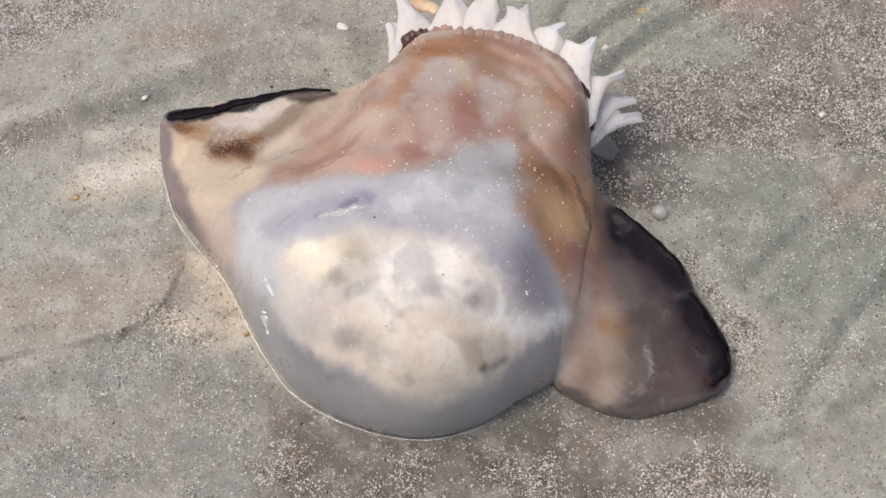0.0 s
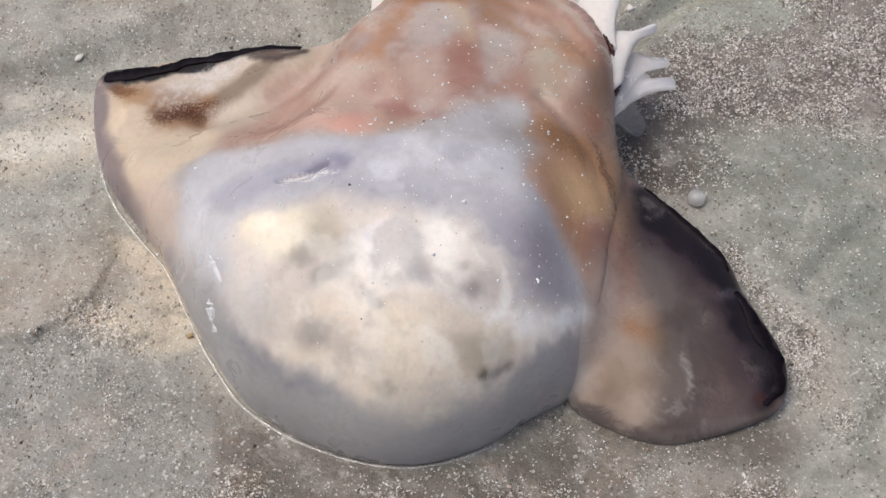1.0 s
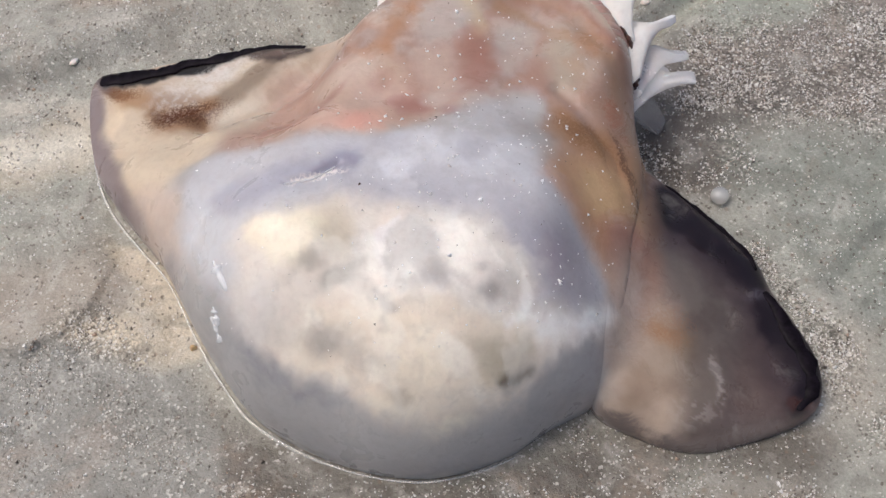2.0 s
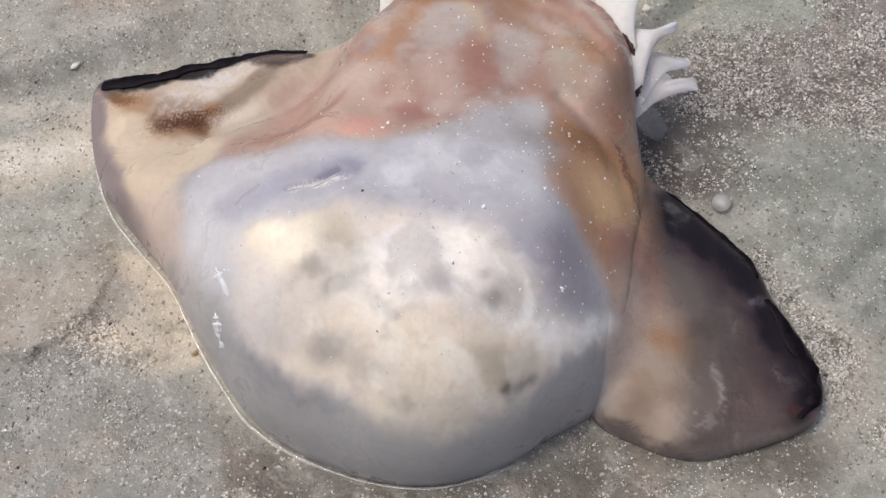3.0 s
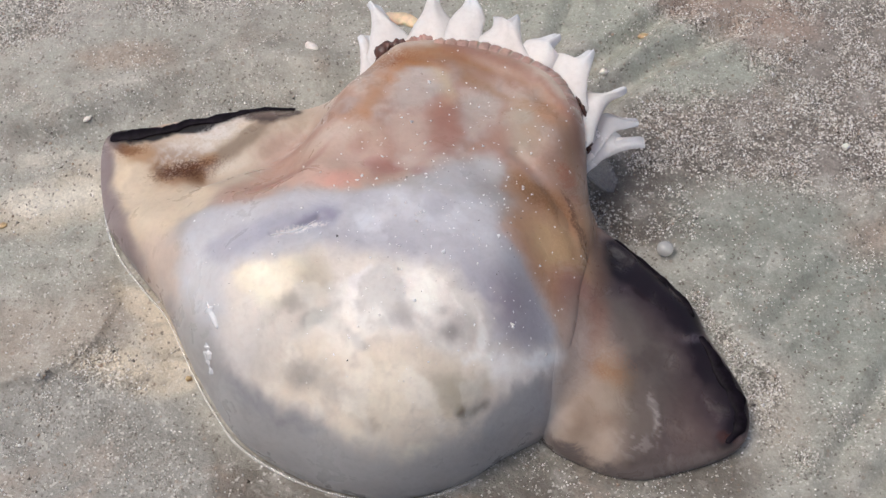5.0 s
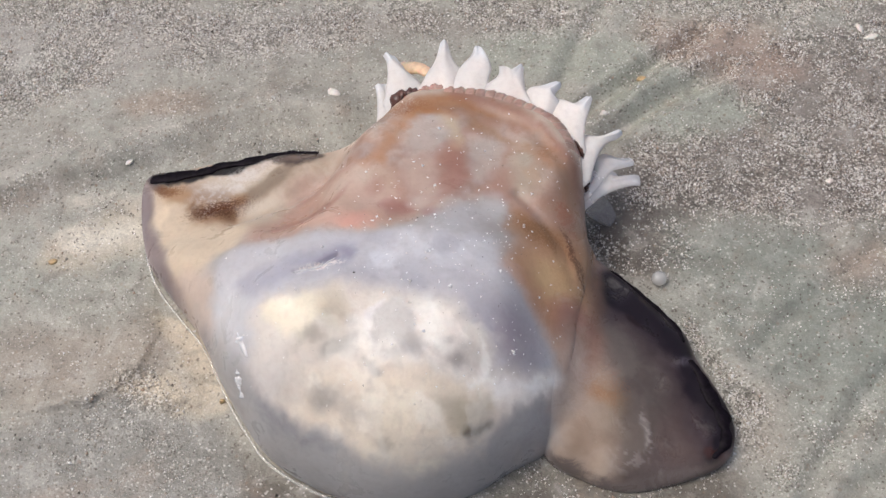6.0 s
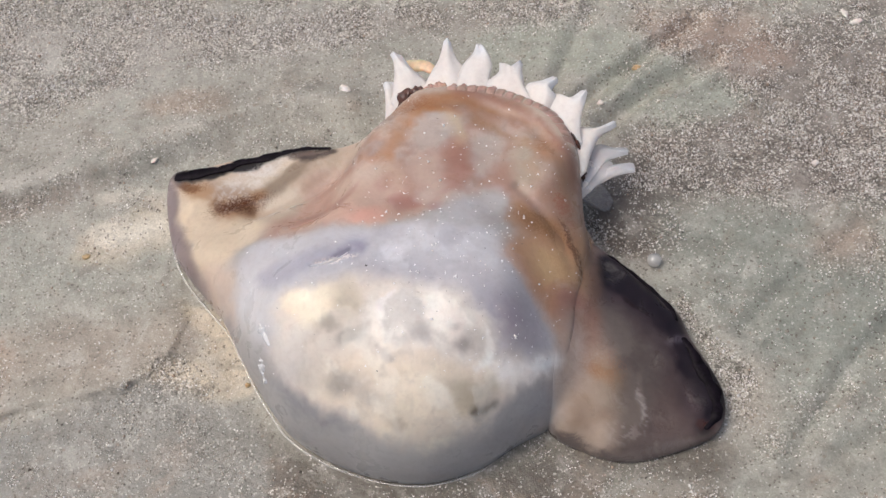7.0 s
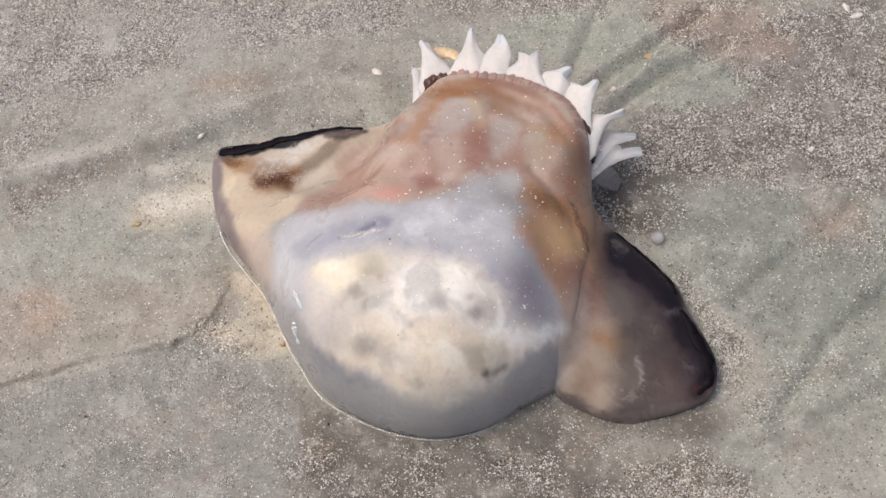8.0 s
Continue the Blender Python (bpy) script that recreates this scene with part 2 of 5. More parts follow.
def pebble(bm_seed, rx, ry, rz, rough=0.15, cuts=2):
    """A rounded irregular stone with its base near z = 0."""
    bm = bmesh.new()
    bmesh.ops.create_icosphere(bm, subdivisions=cuts, radius=1.0)
    for v in bm.verts:
        k = 1 + rough * (noise.noise(v.co * 1.3 + Vector((bm_seed, 0, 0))))
        v.co = Vector((v.co.x * rx * k, v.co.y * ry * k, v.co.z * rz * k))
    verts, faces = [v.co.copy() for v in bm.verts], [tuple(v.index for v in f.verts) for f in bm.faces]
    bm.free()
    return verts, faces


# ---- colours over the plan ----
class Pigment:
    """Colour of the skin over the plan, laid patch by patch; each patch is a soft ellipse with wandering edges."""

    def __init__(self, tone):
        self.base, self.steps, self.stipples, self.join = srgb(*tone), [], [], None

    def patch(self, cx, cy, rx, ry, turn, soft, tone, amount):
        self.steps.append((cx, cy, rx, ry, turn, soft, srgb(*tone), amount, None))

    def region(self, outline, soft, tone, amount):
        """A field of colour inside a smooth outline on the plan, with an edge that many metres soft."""
        line = spline(outline, 5 * len(outline), True)
        self.steps.append((np.vstack([line, line[:1]]), soft, srgb(*tone), amount))

    def marble(self, cx, cy, rx, ry, turn, soft, tone, amount, size, lo, hi):
        """A patch broken up by noise of that size."""
        self.steps.append((cx, cy, rx, ry, turn, soft, srgb(*tone), amount, (size, lo, hi, 100 + 9 * len(self.steps))))

    def stipple(self, cx, cy, rx, ry, turn, soft, tone, amount):
        """Fine dots of one colour."""
        self.stipples.append((cx, cy, rx, ry, turn, soft, tone, amount))

    def joined(self, x, y, share, other):
        """Near the join the colours of the other skin take over."""
        self.join = (len(x), share, other)

    def colours(self, x, y):
        col = self.own_colours(x, y)
        if self.join is not None:
            n, share, other = self.join
            col[:n] += share[:, None] * (other.own_colours(x[:n], y[:n]) - col[:n])
        return col

    def own_colours(self, x, y):
        for size, shift, seed in ((0.018, 0.0034, 201), (0.007, 0.0036, 211), (0.0025, 0.0018, 221)):
            x, y = x + shift * (fbm(x, y, size, seed, 3) - 0.5), y + shift * (fbm(x, y, size, seed + 5, 3) - 0.5)
        col = np.tile(np.array(self.base), (len(x), 1))
        for step in self.steps:
            if len(step) == 4:
                line, soft, tone, amount = step
                lo, hi = line.min(0) - soft, line.max(0) + soft
                near = np.flatnonzero((x > lo[0]) & (x < hi[0]) & (y > lo[1]) & (y < hi[1]))
                w = amount * smooth(-soft, soft, inside_depth(x[near], y[near], line))
                col[near] += w[:, None] * (np.array(tone) - col[near])
                continue
            cx, cy, rx, ry, turn, soft, tone, amount, grain = step
            c, k = math.cos(radians(turn)), math.sin(radians(turn))
            d = np.hypot(((x - cx) * c + (y - cy) * k) / rx, ((y - cy) * c - (x - cx) * k) / ry)
            w = amount * smooth(1 + soft, 1 - soft, d)
            if grain:
                size, lo, hi, seed = grain
                w = w * smooth(lo, hi, fbm(x + 0.3 * (y - 0.02), y, size, seed, 4))
            col = col + w[:, None] * (np.array(tone) - col)
        return col


# ---- the sand ----
sand_skin = Pigment((170, 166, 154))
sand_skin.region([(-0.213, 0.136), (-0.018, 0.138), (-0.021, 0.124), (-0.056, 0.112), (-0.098, 0.108), (-0.123, 0.096), (-0.161, 0.086), (-0.198, 0.075), (-0.222, 0.103)], 0.012, (176, 169, 160), 0.9)
sand_skin.region([(-0.018, 0.138), (0.055, 0.139), (0.055, 0.13), (0.02, 0.126), (-0.021, 0.124)], 0.008, (160, 152, 142), 0.8)
sand_skin.region([(0.098, 0.123), (0.137, 0.127), (0.204, 0.147), (0.197, 0.046), (0.152, 0.042), (0.129, 0.049), (0.101, 0.043), (0.08, 0.042), (0.085, 0.059), (0.094, 0.081), (0.137, 0.092), (0.118, 0.107)], 0.008, (138, 129, 121), 0.95)
sand_skin.region([(0.093, 0.133), (0.142, 0.137), (0.154, 0.113), (0.135, 0.104), (0.113, 0.11)], 0.008, (174, 150, 134), 0.7)
sand_skin.region([(0.025, 0.129), (0.076, 0.126), (0.098, 0.119), (0.118, 0.107), (0.135, 0.092), (0.106, 0.079), (0.081, 0.089), (0.066, 0.105), (0.031, 0.111)], 0.006, (170, 171, 157), 0.9)
# dark coarse sand right of the neck, with the jellyfish's shadow painted in
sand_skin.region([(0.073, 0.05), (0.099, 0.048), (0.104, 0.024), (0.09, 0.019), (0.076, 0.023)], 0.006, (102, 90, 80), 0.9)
# deeper tone imitating the shadow under the arms
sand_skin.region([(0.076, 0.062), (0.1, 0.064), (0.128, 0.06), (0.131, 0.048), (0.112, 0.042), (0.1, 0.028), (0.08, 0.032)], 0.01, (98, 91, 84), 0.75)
sand_skin.region([(0.106, 0.038), (0.157, 0.042), (0.196, 0.032), (0.193, -0.023), (0.161, -0.035), (0.128, -0.016), (0.115, 0.004), (0.104, 0.024)], 0.01, (141, 144, 133), 0.9)
sand_skin.region([(0.128, -0.047), (0.154, -0.029), (0.194, -0.009), (0.191, -0.046), (0.16, -0.057), (0.132, -0.063)], 0.008, (160, 158, 146), 0.8)
sand_skin.region([(0.075, -0.082), (0.117, -0.073), (0.134, -0.09), (0.127, -0.101), (0.076, -0.104)], 0.008, (136, 124, 110), 0.9)
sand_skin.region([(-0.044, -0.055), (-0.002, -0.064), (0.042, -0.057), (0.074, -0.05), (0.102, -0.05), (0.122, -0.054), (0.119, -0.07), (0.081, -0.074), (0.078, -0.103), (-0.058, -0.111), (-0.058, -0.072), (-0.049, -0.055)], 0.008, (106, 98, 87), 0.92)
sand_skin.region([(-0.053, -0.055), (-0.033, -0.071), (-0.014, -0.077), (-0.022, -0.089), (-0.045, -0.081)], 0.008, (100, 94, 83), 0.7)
# darker strip along the front foot of the bell
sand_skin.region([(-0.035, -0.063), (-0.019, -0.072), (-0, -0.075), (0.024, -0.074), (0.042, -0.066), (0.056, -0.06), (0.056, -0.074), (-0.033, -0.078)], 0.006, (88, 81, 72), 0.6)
sand_skin.region([(-0.174, -0.064), (-0.125, -0.048), (-0.092, -0.035), (-0.067, -0.037), (-0.05, -0.048), (-0.037, -0.076), (-0.056, -0.111), (-0.161, -0.117)], 0.004, (146, 143, 135), 0.95)
sand_skin.region([(-0.191, -0.018), (-0.128, -0.01), (-0.08, -0.004), (-0.076, -0.025), (-0.091, -0.033), (-0.13, -0.047), (-0.18, -0.062)], 0.008, (170, 158, 143), 0.85)
sand_skin.region([(-0.171, -0.017), (-0.15, -0.014), (-0.139, -0.029), (-0.157, -0.035)], 0.008, (190, 160, 138), 0.6)
sand_skin.region([(-0.199, 0.014), (-0.124, 0.022), (-0.094, 0.037), (-0.085, -0.001), (-0.129, -0.008), (-0.192, -0.016)], 0.01, (166, 163, 150), 0.8)
sand_skin.region([(-0.081, -0.001), (-0.067, -0.006), (-0.052, -0.034), (-0.058, -0.041), (-0.077, -0.037), (-0.089, -0.032), (-0.072, -0.021)], 0.004, (206, 191, 168), 0.85)
sand_skin.region([(-0.126, 0.024), (-0.112, 0.036), (-0.095, 0.043), (-0.091, 0.026), (-0.101, 0.019), (-0.123, 0.015)], 0.004, (202, 187, 164), 0.8)
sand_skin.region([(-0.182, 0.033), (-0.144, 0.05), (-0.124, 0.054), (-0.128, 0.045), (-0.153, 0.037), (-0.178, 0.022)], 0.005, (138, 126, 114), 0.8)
# ridge: bright crest and dark lower side are light painted into the tone
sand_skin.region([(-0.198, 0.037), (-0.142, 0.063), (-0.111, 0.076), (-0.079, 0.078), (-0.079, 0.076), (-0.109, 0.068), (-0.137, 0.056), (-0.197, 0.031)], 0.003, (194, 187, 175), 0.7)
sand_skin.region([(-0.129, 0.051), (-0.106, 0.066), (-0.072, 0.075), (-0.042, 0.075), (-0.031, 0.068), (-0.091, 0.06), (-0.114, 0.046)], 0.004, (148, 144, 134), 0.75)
sand_skin.region([(-0.208, 0.072), (-0.122, 0.091), (-0.055, 0.104), (-0.014, 0.106), (-0.013, 0.088), (-0.072, 0.081), (-0.111, 0.076), (-0.201, 0.044)], 0.01, (170, 164, 152), 0.7)
sand_skin.region([(-0.111, 0.092), (-0.083, 0.095), (-0.075, 0.084), (-0.104, 0.082)], 0.004, (184, 160, 140), 0.5)
sand_skin.region([(-0.152, 0.107), (-0.117, 0.111), (-0.107, 0.101), (-0.144, 0.095)], 0.008, (184, 180, 170), 0.5)
sand_skin.region([(0.158, 0.031), (0.179, 0.035), (0.182, 0.021), (0.162, 0.018)], 0.008, (180, 158, 142), 0.6)
sand_skin.region([(0.122, -0.035), (0.137, -0.025), (0.141, -0.044), (0.126, -0.054)], 0.006, (176, 166, 152), 0.6)
sand_skin.region([(-0.12, 0.031), (-0.109, 0.031), (-0.101, 0.036), (-0.094, 0.037), (-0.092, 0.028), (-0.101, 0.025), (-0.109, 0.024), (-0.118, 0.024)], 0.005, (246, 236, 218), 0.9)
sand_skin.region([(-0.121, 0.04), (-0.111, 0.042), (-0.1, 0.04), (-0.096, 0.045), (-0.096, 0.048), (-0.107, 0.047), (-0.123, 0.044)], 0.004, (222, 212, 196), 0.7)
sand_skin.region([(-0.071, -0.003), (-0.063, -0.011), (-0.056, -0.023), (-0.05, -0.035), (-0.052, -0.039), (-0.06, -0.026), (-0.067, -0.019), (-0.072, -0.009)], 0.0025, (222, 208, 186), 0.85)
# dark line painted for the shade in the groove left of the bell
sand_skin.region([(-0.088, 0.019), (-0.084, 0.005), (-0.08, -0.001), (-0.077, -0.015), (-0.08, -0.021), (-0.087, -0.028), (-0.091, -0.029), (-0.084, -0.021), (-0.079, -0.013), (-0.083, -0.001), (-0.088, 0.008)], 0.003, (122, 116, 107), 0.65)
# stretches of coarse, loose shell sand: outline, softness of the edge, amount
COARSE = []
COARSE.append((spline([(-0.235, 0.156), (0.205, 0.16), (0.203, 0.135), (0.055, 0.133), (0.02, 0.126), (-0.021, 0.124), (-0.056, 0.112), (-0.098, 0.108), (-0.123, 0.096), (-0.161, 0.086), (-0.214, 0.075)], 60, True), 0.012, 1.0))
COARSE.append((spline([(0.098, 0.123), (0.137, 0.127), (0.204, 0.147), (0.197, 0.046), (0.152, 0.042), (0.129, 0.049), (0.101, 0.043), (0.08, 0.042), (0.085, 0.059), (0.094, 0.081), (0.137, 0.092), (0.118, 0.107)], 60, True), 0.008, 1.0))
COARSE.append((spline([(0.073, 0.05), (0.099, 0.048), (0.104, 0.024), (0.09, 0.019), (0.076, 0.023)], 60, True), 0.006, 0.9))
COARSE.append((spline([(0.075, -0.082), (0.117, -0.073), (0.134, -0.09), (0.127, -0.101), (0.076, -0.104)], 60, True), 0.008, 1.0))
COARSE.append((spline([(-0.037, -0.074), (0.012, -0.075), (0.055, -0.066), (0.077, -0.072), (0.078, -0.103), (-0.058, -0.111), (-0.053, -0.072), (-0.046, -0.055)], 60, True), 0.01, 0.55))
COARSE.append((spline([(-0.174, -0.064), (-0.125, -0.048), (-0.092, -0.035), (-0.067, -0.04), (-0.049, -0.05), (-0.037, -0.076), (-0.056, -0.111), (-0.161, -0.117)], 60, True), 0.01, 0.3))
COARSE.append((spline([(-0.182, 0.033), (-0.144, 0.05), (-0.124, 0.054), (-0.128, 0.045), (-0.153, 0.037), (-0.178, 0.022)], 60, True), 0.005, 0.65))
COARSE.append((spline([(0.105, 0.004), (0.115, -0.016), (0.123, -0.035), (0.122, -0.049), (0.13, -0.047), (0.135, -0.035), (0.122, -0.011), (0.11, 0.009)], 60, True), 0.004, 0.9))
COARSE.append((spline([(0.128, -0.047), (0.154, -0.034), (0.171, -0.028), (0.158, -0.048), (0.132, -0.06)], 60, True), 0.008, 0.5))
COARSE.append((spline([(-0.091, -0.033), (-0.076, -0.025), (-0.06, -0.037), (-0.066, -0.044), (-0.086, -0.04)], 60, True), 0.006, 0.6))
COARSE.append((spline([(-0.215, 0.078), (-0.184, 0.082), (-0.166, 0.061), (-0.178, 0.04), (-0.202, 0.034)], 60, True), 0.01, 0.55))
COARSE.append((spline([(0.158, 0.031), (0.189, 0.034), (0.195, 0.009), (0.162, 0.012)], 60, True), 0.012, 0.4))


def coarseness(x, y):
    """How coarse and loose the sand is, from 0 to 1."""
    wx, wy = x + 0.016 * (fbm(x, y, 0.03, 61, 4) - 0.5), y + 0.016 * (fbm(x, y, 0.03, 66, 4) - 0.5)
    c = 0.05 + 0.12 * smooth(0.45, 0.65, fbm(x, y, 0.03, 81, 3))
    for line, soft, amount in COARSE:
        lo, hi = line.min(0) - soft, line.max(0) + soft
        near = np.flatnonzero((wx > lo[0]) & (wx < hi[0]) & (wy > lo[1]) & (wy < hi[1]))
        c[near] = np.maximum(c[near], amount * smooth(-soft, soft, inside_depth(wx[near], wy[near], np.vstack([line, line[:1]]))))
    return c * (0.2 + 1.1 * smooth(0.25, 0.75, fbm(x, y, 0.014, 86, 4)))


CREASE = [(-0.22, -0.085), (-0.143, -0.051), (-0.122, -0.043), (-0.097, -0.039), (-0.082, -0.029), (-0.078, -0.010), (-0.081, 0.004)]
RIDGE = [(-0.20, 0.035), (-0.146, 0.053), (-0.119, 0.062), (-0.097, 0.072), (-0.075, 0.085), (-0.053, 0.092), (-0.024, 0.089)]
FURROWS = [
    [(0.070, 0.090), (0.093, 0.112), (0.118, 0.132)],
    [(0.080, 0.080), (0.100, 0.097), (0.125, 0.113)],
    [(0.060, 0.100), (0.068, 0.125), (0.08, 0.15)],
    [(0.145, -0.058), (0.166, -0.024), (0.19, -0.002)],
    [(0.130, -0.010), (0.152, 0.012), (0.18, 0.038)],
    [(0.120, -0.075), (0.15, -0.066), (0.19, -0.04)],
]


def sand_height(x, y):
    z = 0.0034 * (fbm(x * 0.6 + y * 0.5, y - x * 0.35, 0.05, 11, 3) - 0.5)
    z = z + 0.0011 * (fbm(x, y, 0.010, 21, 3) - 0.5)
    d, side = line_distance(x, y, CREASE)
    step = smooth(-0.0006, 0.0010, d * side + 0.006 * (fbm(x, y, 0.011, 31, 4) - 0.5))
    z = z + 0.0019 * step * np.exp(-(d / 0.016) ** 2) * smooth(0.2, 0.6, fbm(x, y, 0.03, 36, 3))
    d, side = line_distance(x, y, RIDGE)
    z = z + 0.0042 * np.exp(-(d / 0.008) ** 2)
    d, side = line_distance(x, y, [(a + 0.008, b - 0.014) for a, b in RIDGE])
    z = z - 0.0016 * np.exp(-(d / 0.008) ** 2)
    for f, depth in zip(FURROWS, (0.0030, 0.0026, 0.0018, 0.0014, 0.0012, 0.0014)):
        d, side = line_distance(x, y, f)
        wide = 0.6 + 0.9 * fbm(x, y, 0.02, 71, 2)
        z = z + depth * (-np.exp(-(d / (0.0034 * wide)) ** 2) + 0.55 * np.exp(-((d - 0.007) / 0.004) ** 2))
    # a mound against the scoured side of the jelly
    z = z + 0.003 * np.exp(-(((x + 0.066) / 0.014) ** 2 + ((y + 0.024) / 0.016) ** 2))
    return z * smooth(0.9, 0.3, np.hypot(x, y))


def build_ground():
    inner_x, inner_y = np.arange(-0.26, 0.2601, 0.0012), np.arange(-0.17, 0.2201, 0.0012)
    grow = np.cumsum(0.003 * 1.22 ** np.arange(56))
    xs = np.concatenate([inner_x[0] - grow[::-1], inner_x, inner_x[-1] + grow])
    ys = np.concatenate([inner_y[0] - grow[::-1], inner_y, inner_y[-1] + grow])
    gx, gy = np.meshgrid(xs, ys)
    gz = sand_height(gx, gy)
    n, k = gx.shape
    verts = np.stack([gx, gy, gz], -1).reshape(-1, 3)
    idx = np.arange(n * k).reshape(n, k)
    faces = np.stack([idx[:-1, :-1], idx[:-1, 1:], idx[1:, 1:], idx[1:, :-1]], -1).reshape(-1, 4).tolist()
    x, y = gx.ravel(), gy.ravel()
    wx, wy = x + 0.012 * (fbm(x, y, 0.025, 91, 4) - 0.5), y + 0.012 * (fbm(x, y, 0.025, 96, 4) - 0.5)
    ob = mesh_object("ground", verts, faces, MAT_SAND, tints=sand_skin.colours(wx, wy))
    at = ob.data.attributes.new("coarse", "FLOAT", "POINT")
    at.data.foreach_set("value", coarseness(x, y).astype(np.float32))
    return tagged(ob, "wet grey beach sand with shallow ripples and shell grains", "sand", kind="structure")


MAT_SAND = sand_material()
build_ground()


# ---- the jellyfish ----
# outline on the plan, height of the edge, and how far in the top stays rounded
BELL = [
    (-0.092, 0.052, 0.004, 0.010), (-0.0905, 0.034, 0.007, 0.014), (-0.083, 0.012, 0.010, 0.018), (-0.070, -0.005, 0.013, 0.022),
    (-0.060, -0.017, 0.015, 0.026), (-0.0495, -0.035, 0.016, 0.030), (-0.0415, -0.0468, 0.012, 0.036), (-0.032, -0.0578, 0.009, 0.038),
    (-0.016, -0.0668, 0.007, 0.040), (0.002, -0.0723, 0.006, 0.042), (0.019, -0.0727, 0.006, 0.042), (0.036, -0.0668, 0.006, 0.040),
    (0.049, -0.0580, 0.007, 0.036), (0.061, -0.0508, 0.008, 0.034), (0.0645, -0.044, 0.014, 0.032), (0.0665, -0.031, 0.023, 0.030),
    (0.0700, -0.010, 0.025, 0.030), (0.0725, 0.010, 0.022, 0.028), (0.071, 0.027, 0.022, 0.020), (0.0695, 0.0435, 0.030, 0.014),
    (0.066, 0.053, 0.033, 0.013), (0.058, 0.0625, 0.035, 0.013), (0.036, 0.071, 0.037, 0.012), (0.012, 0.071, 0.035, 0.014),
]
BELL_BACK = [
    (0.004, 0.067, 0.032, 0.014), (-0.003, 0.0615, 0.027, 0.016), (-0.011, 0.059, 0.022, 0.016), (-0.025, 0.059, 0.013, 0.014),
    (-0.044, 0.0612, 0.006, 0.010), (-0.066, 0.0585, 0.005, 0.008), (-0.080, 0.0552, 0.004, 0.008),
]
BELL_TOP = [
    (0.020, -0.030, 0.055), (-0.017, -0.019, 0.055), (0.035, -0.006, 0.056), (-0.006, -0.004, 0.053), (0.005, -0.050, 0.052),
    (0.045, -0.043, 0.051), (0.049, 0.018, 0.046), (0.011, 0.055, 0.045), (0.040, 0.060, 0.043), (0.000, 0.030, 0.046),
    (0.064, 0.000, 0.042), (-0.040, 0.000, 0.042), (-0.058, 0.008, 0.027), (-0.075, 0.035, 0.013), (-0.085, 0.048, 0.007),
    (-0.050, 0.048, 0.010), (-0.030, 0.050, 0.020), (-0.038, 0.030, 0.025), (-0.060, 0.030, 0.013), (0.069, -0.038, 0.030),
]
FLAP = [
    (0.070, 0.020, 0.006, 0.006), (0.080, 0.0165, 0.004, 0.006), (0.091, 0.008, 0.004, 0.008), (0.105, -0.005, 0.004, 0.010), (0.110, -0.016, 0.004, 0.010),
    (0.117, -0.028, 0.004, 0.010), (0.121, -0.038, 0.004, 0.010), (0.1205, -0.048, 0.004, 0.010), (0.115, -0.054, 0.0025, 0.010), (0.100, -0.0600, 0.0012, 0.014),
    (0.086, -0.0630, 0.0012, 0.014), (0.072, -0.0595, 0.0015, 0.012), (0.058, -0.050, 0.004, 0.010), (0.055, -0.020, 0.004, 0.010), (0.060, 0.008, 0.005, 0.008),
]
FLAP_TOP = [(0.066, -0.020, 0.025), (0.067, 0.004, 0.021), (0.066, -0.042, 0.019), (0.076, -0.022, 0.021), (0.077, -0.037, 0.017), (0.084, -0.030, 0.015), (0.078, 0.000, 0.018), (0.095, -0.020, 0.012), (0.111, -0.030, 0.007), (0.105, -0.048, 0.008), (0.085, -0.052, 0.013), (0.074, -0.051, 0.018), (0.085, 0.007, 0.010)]


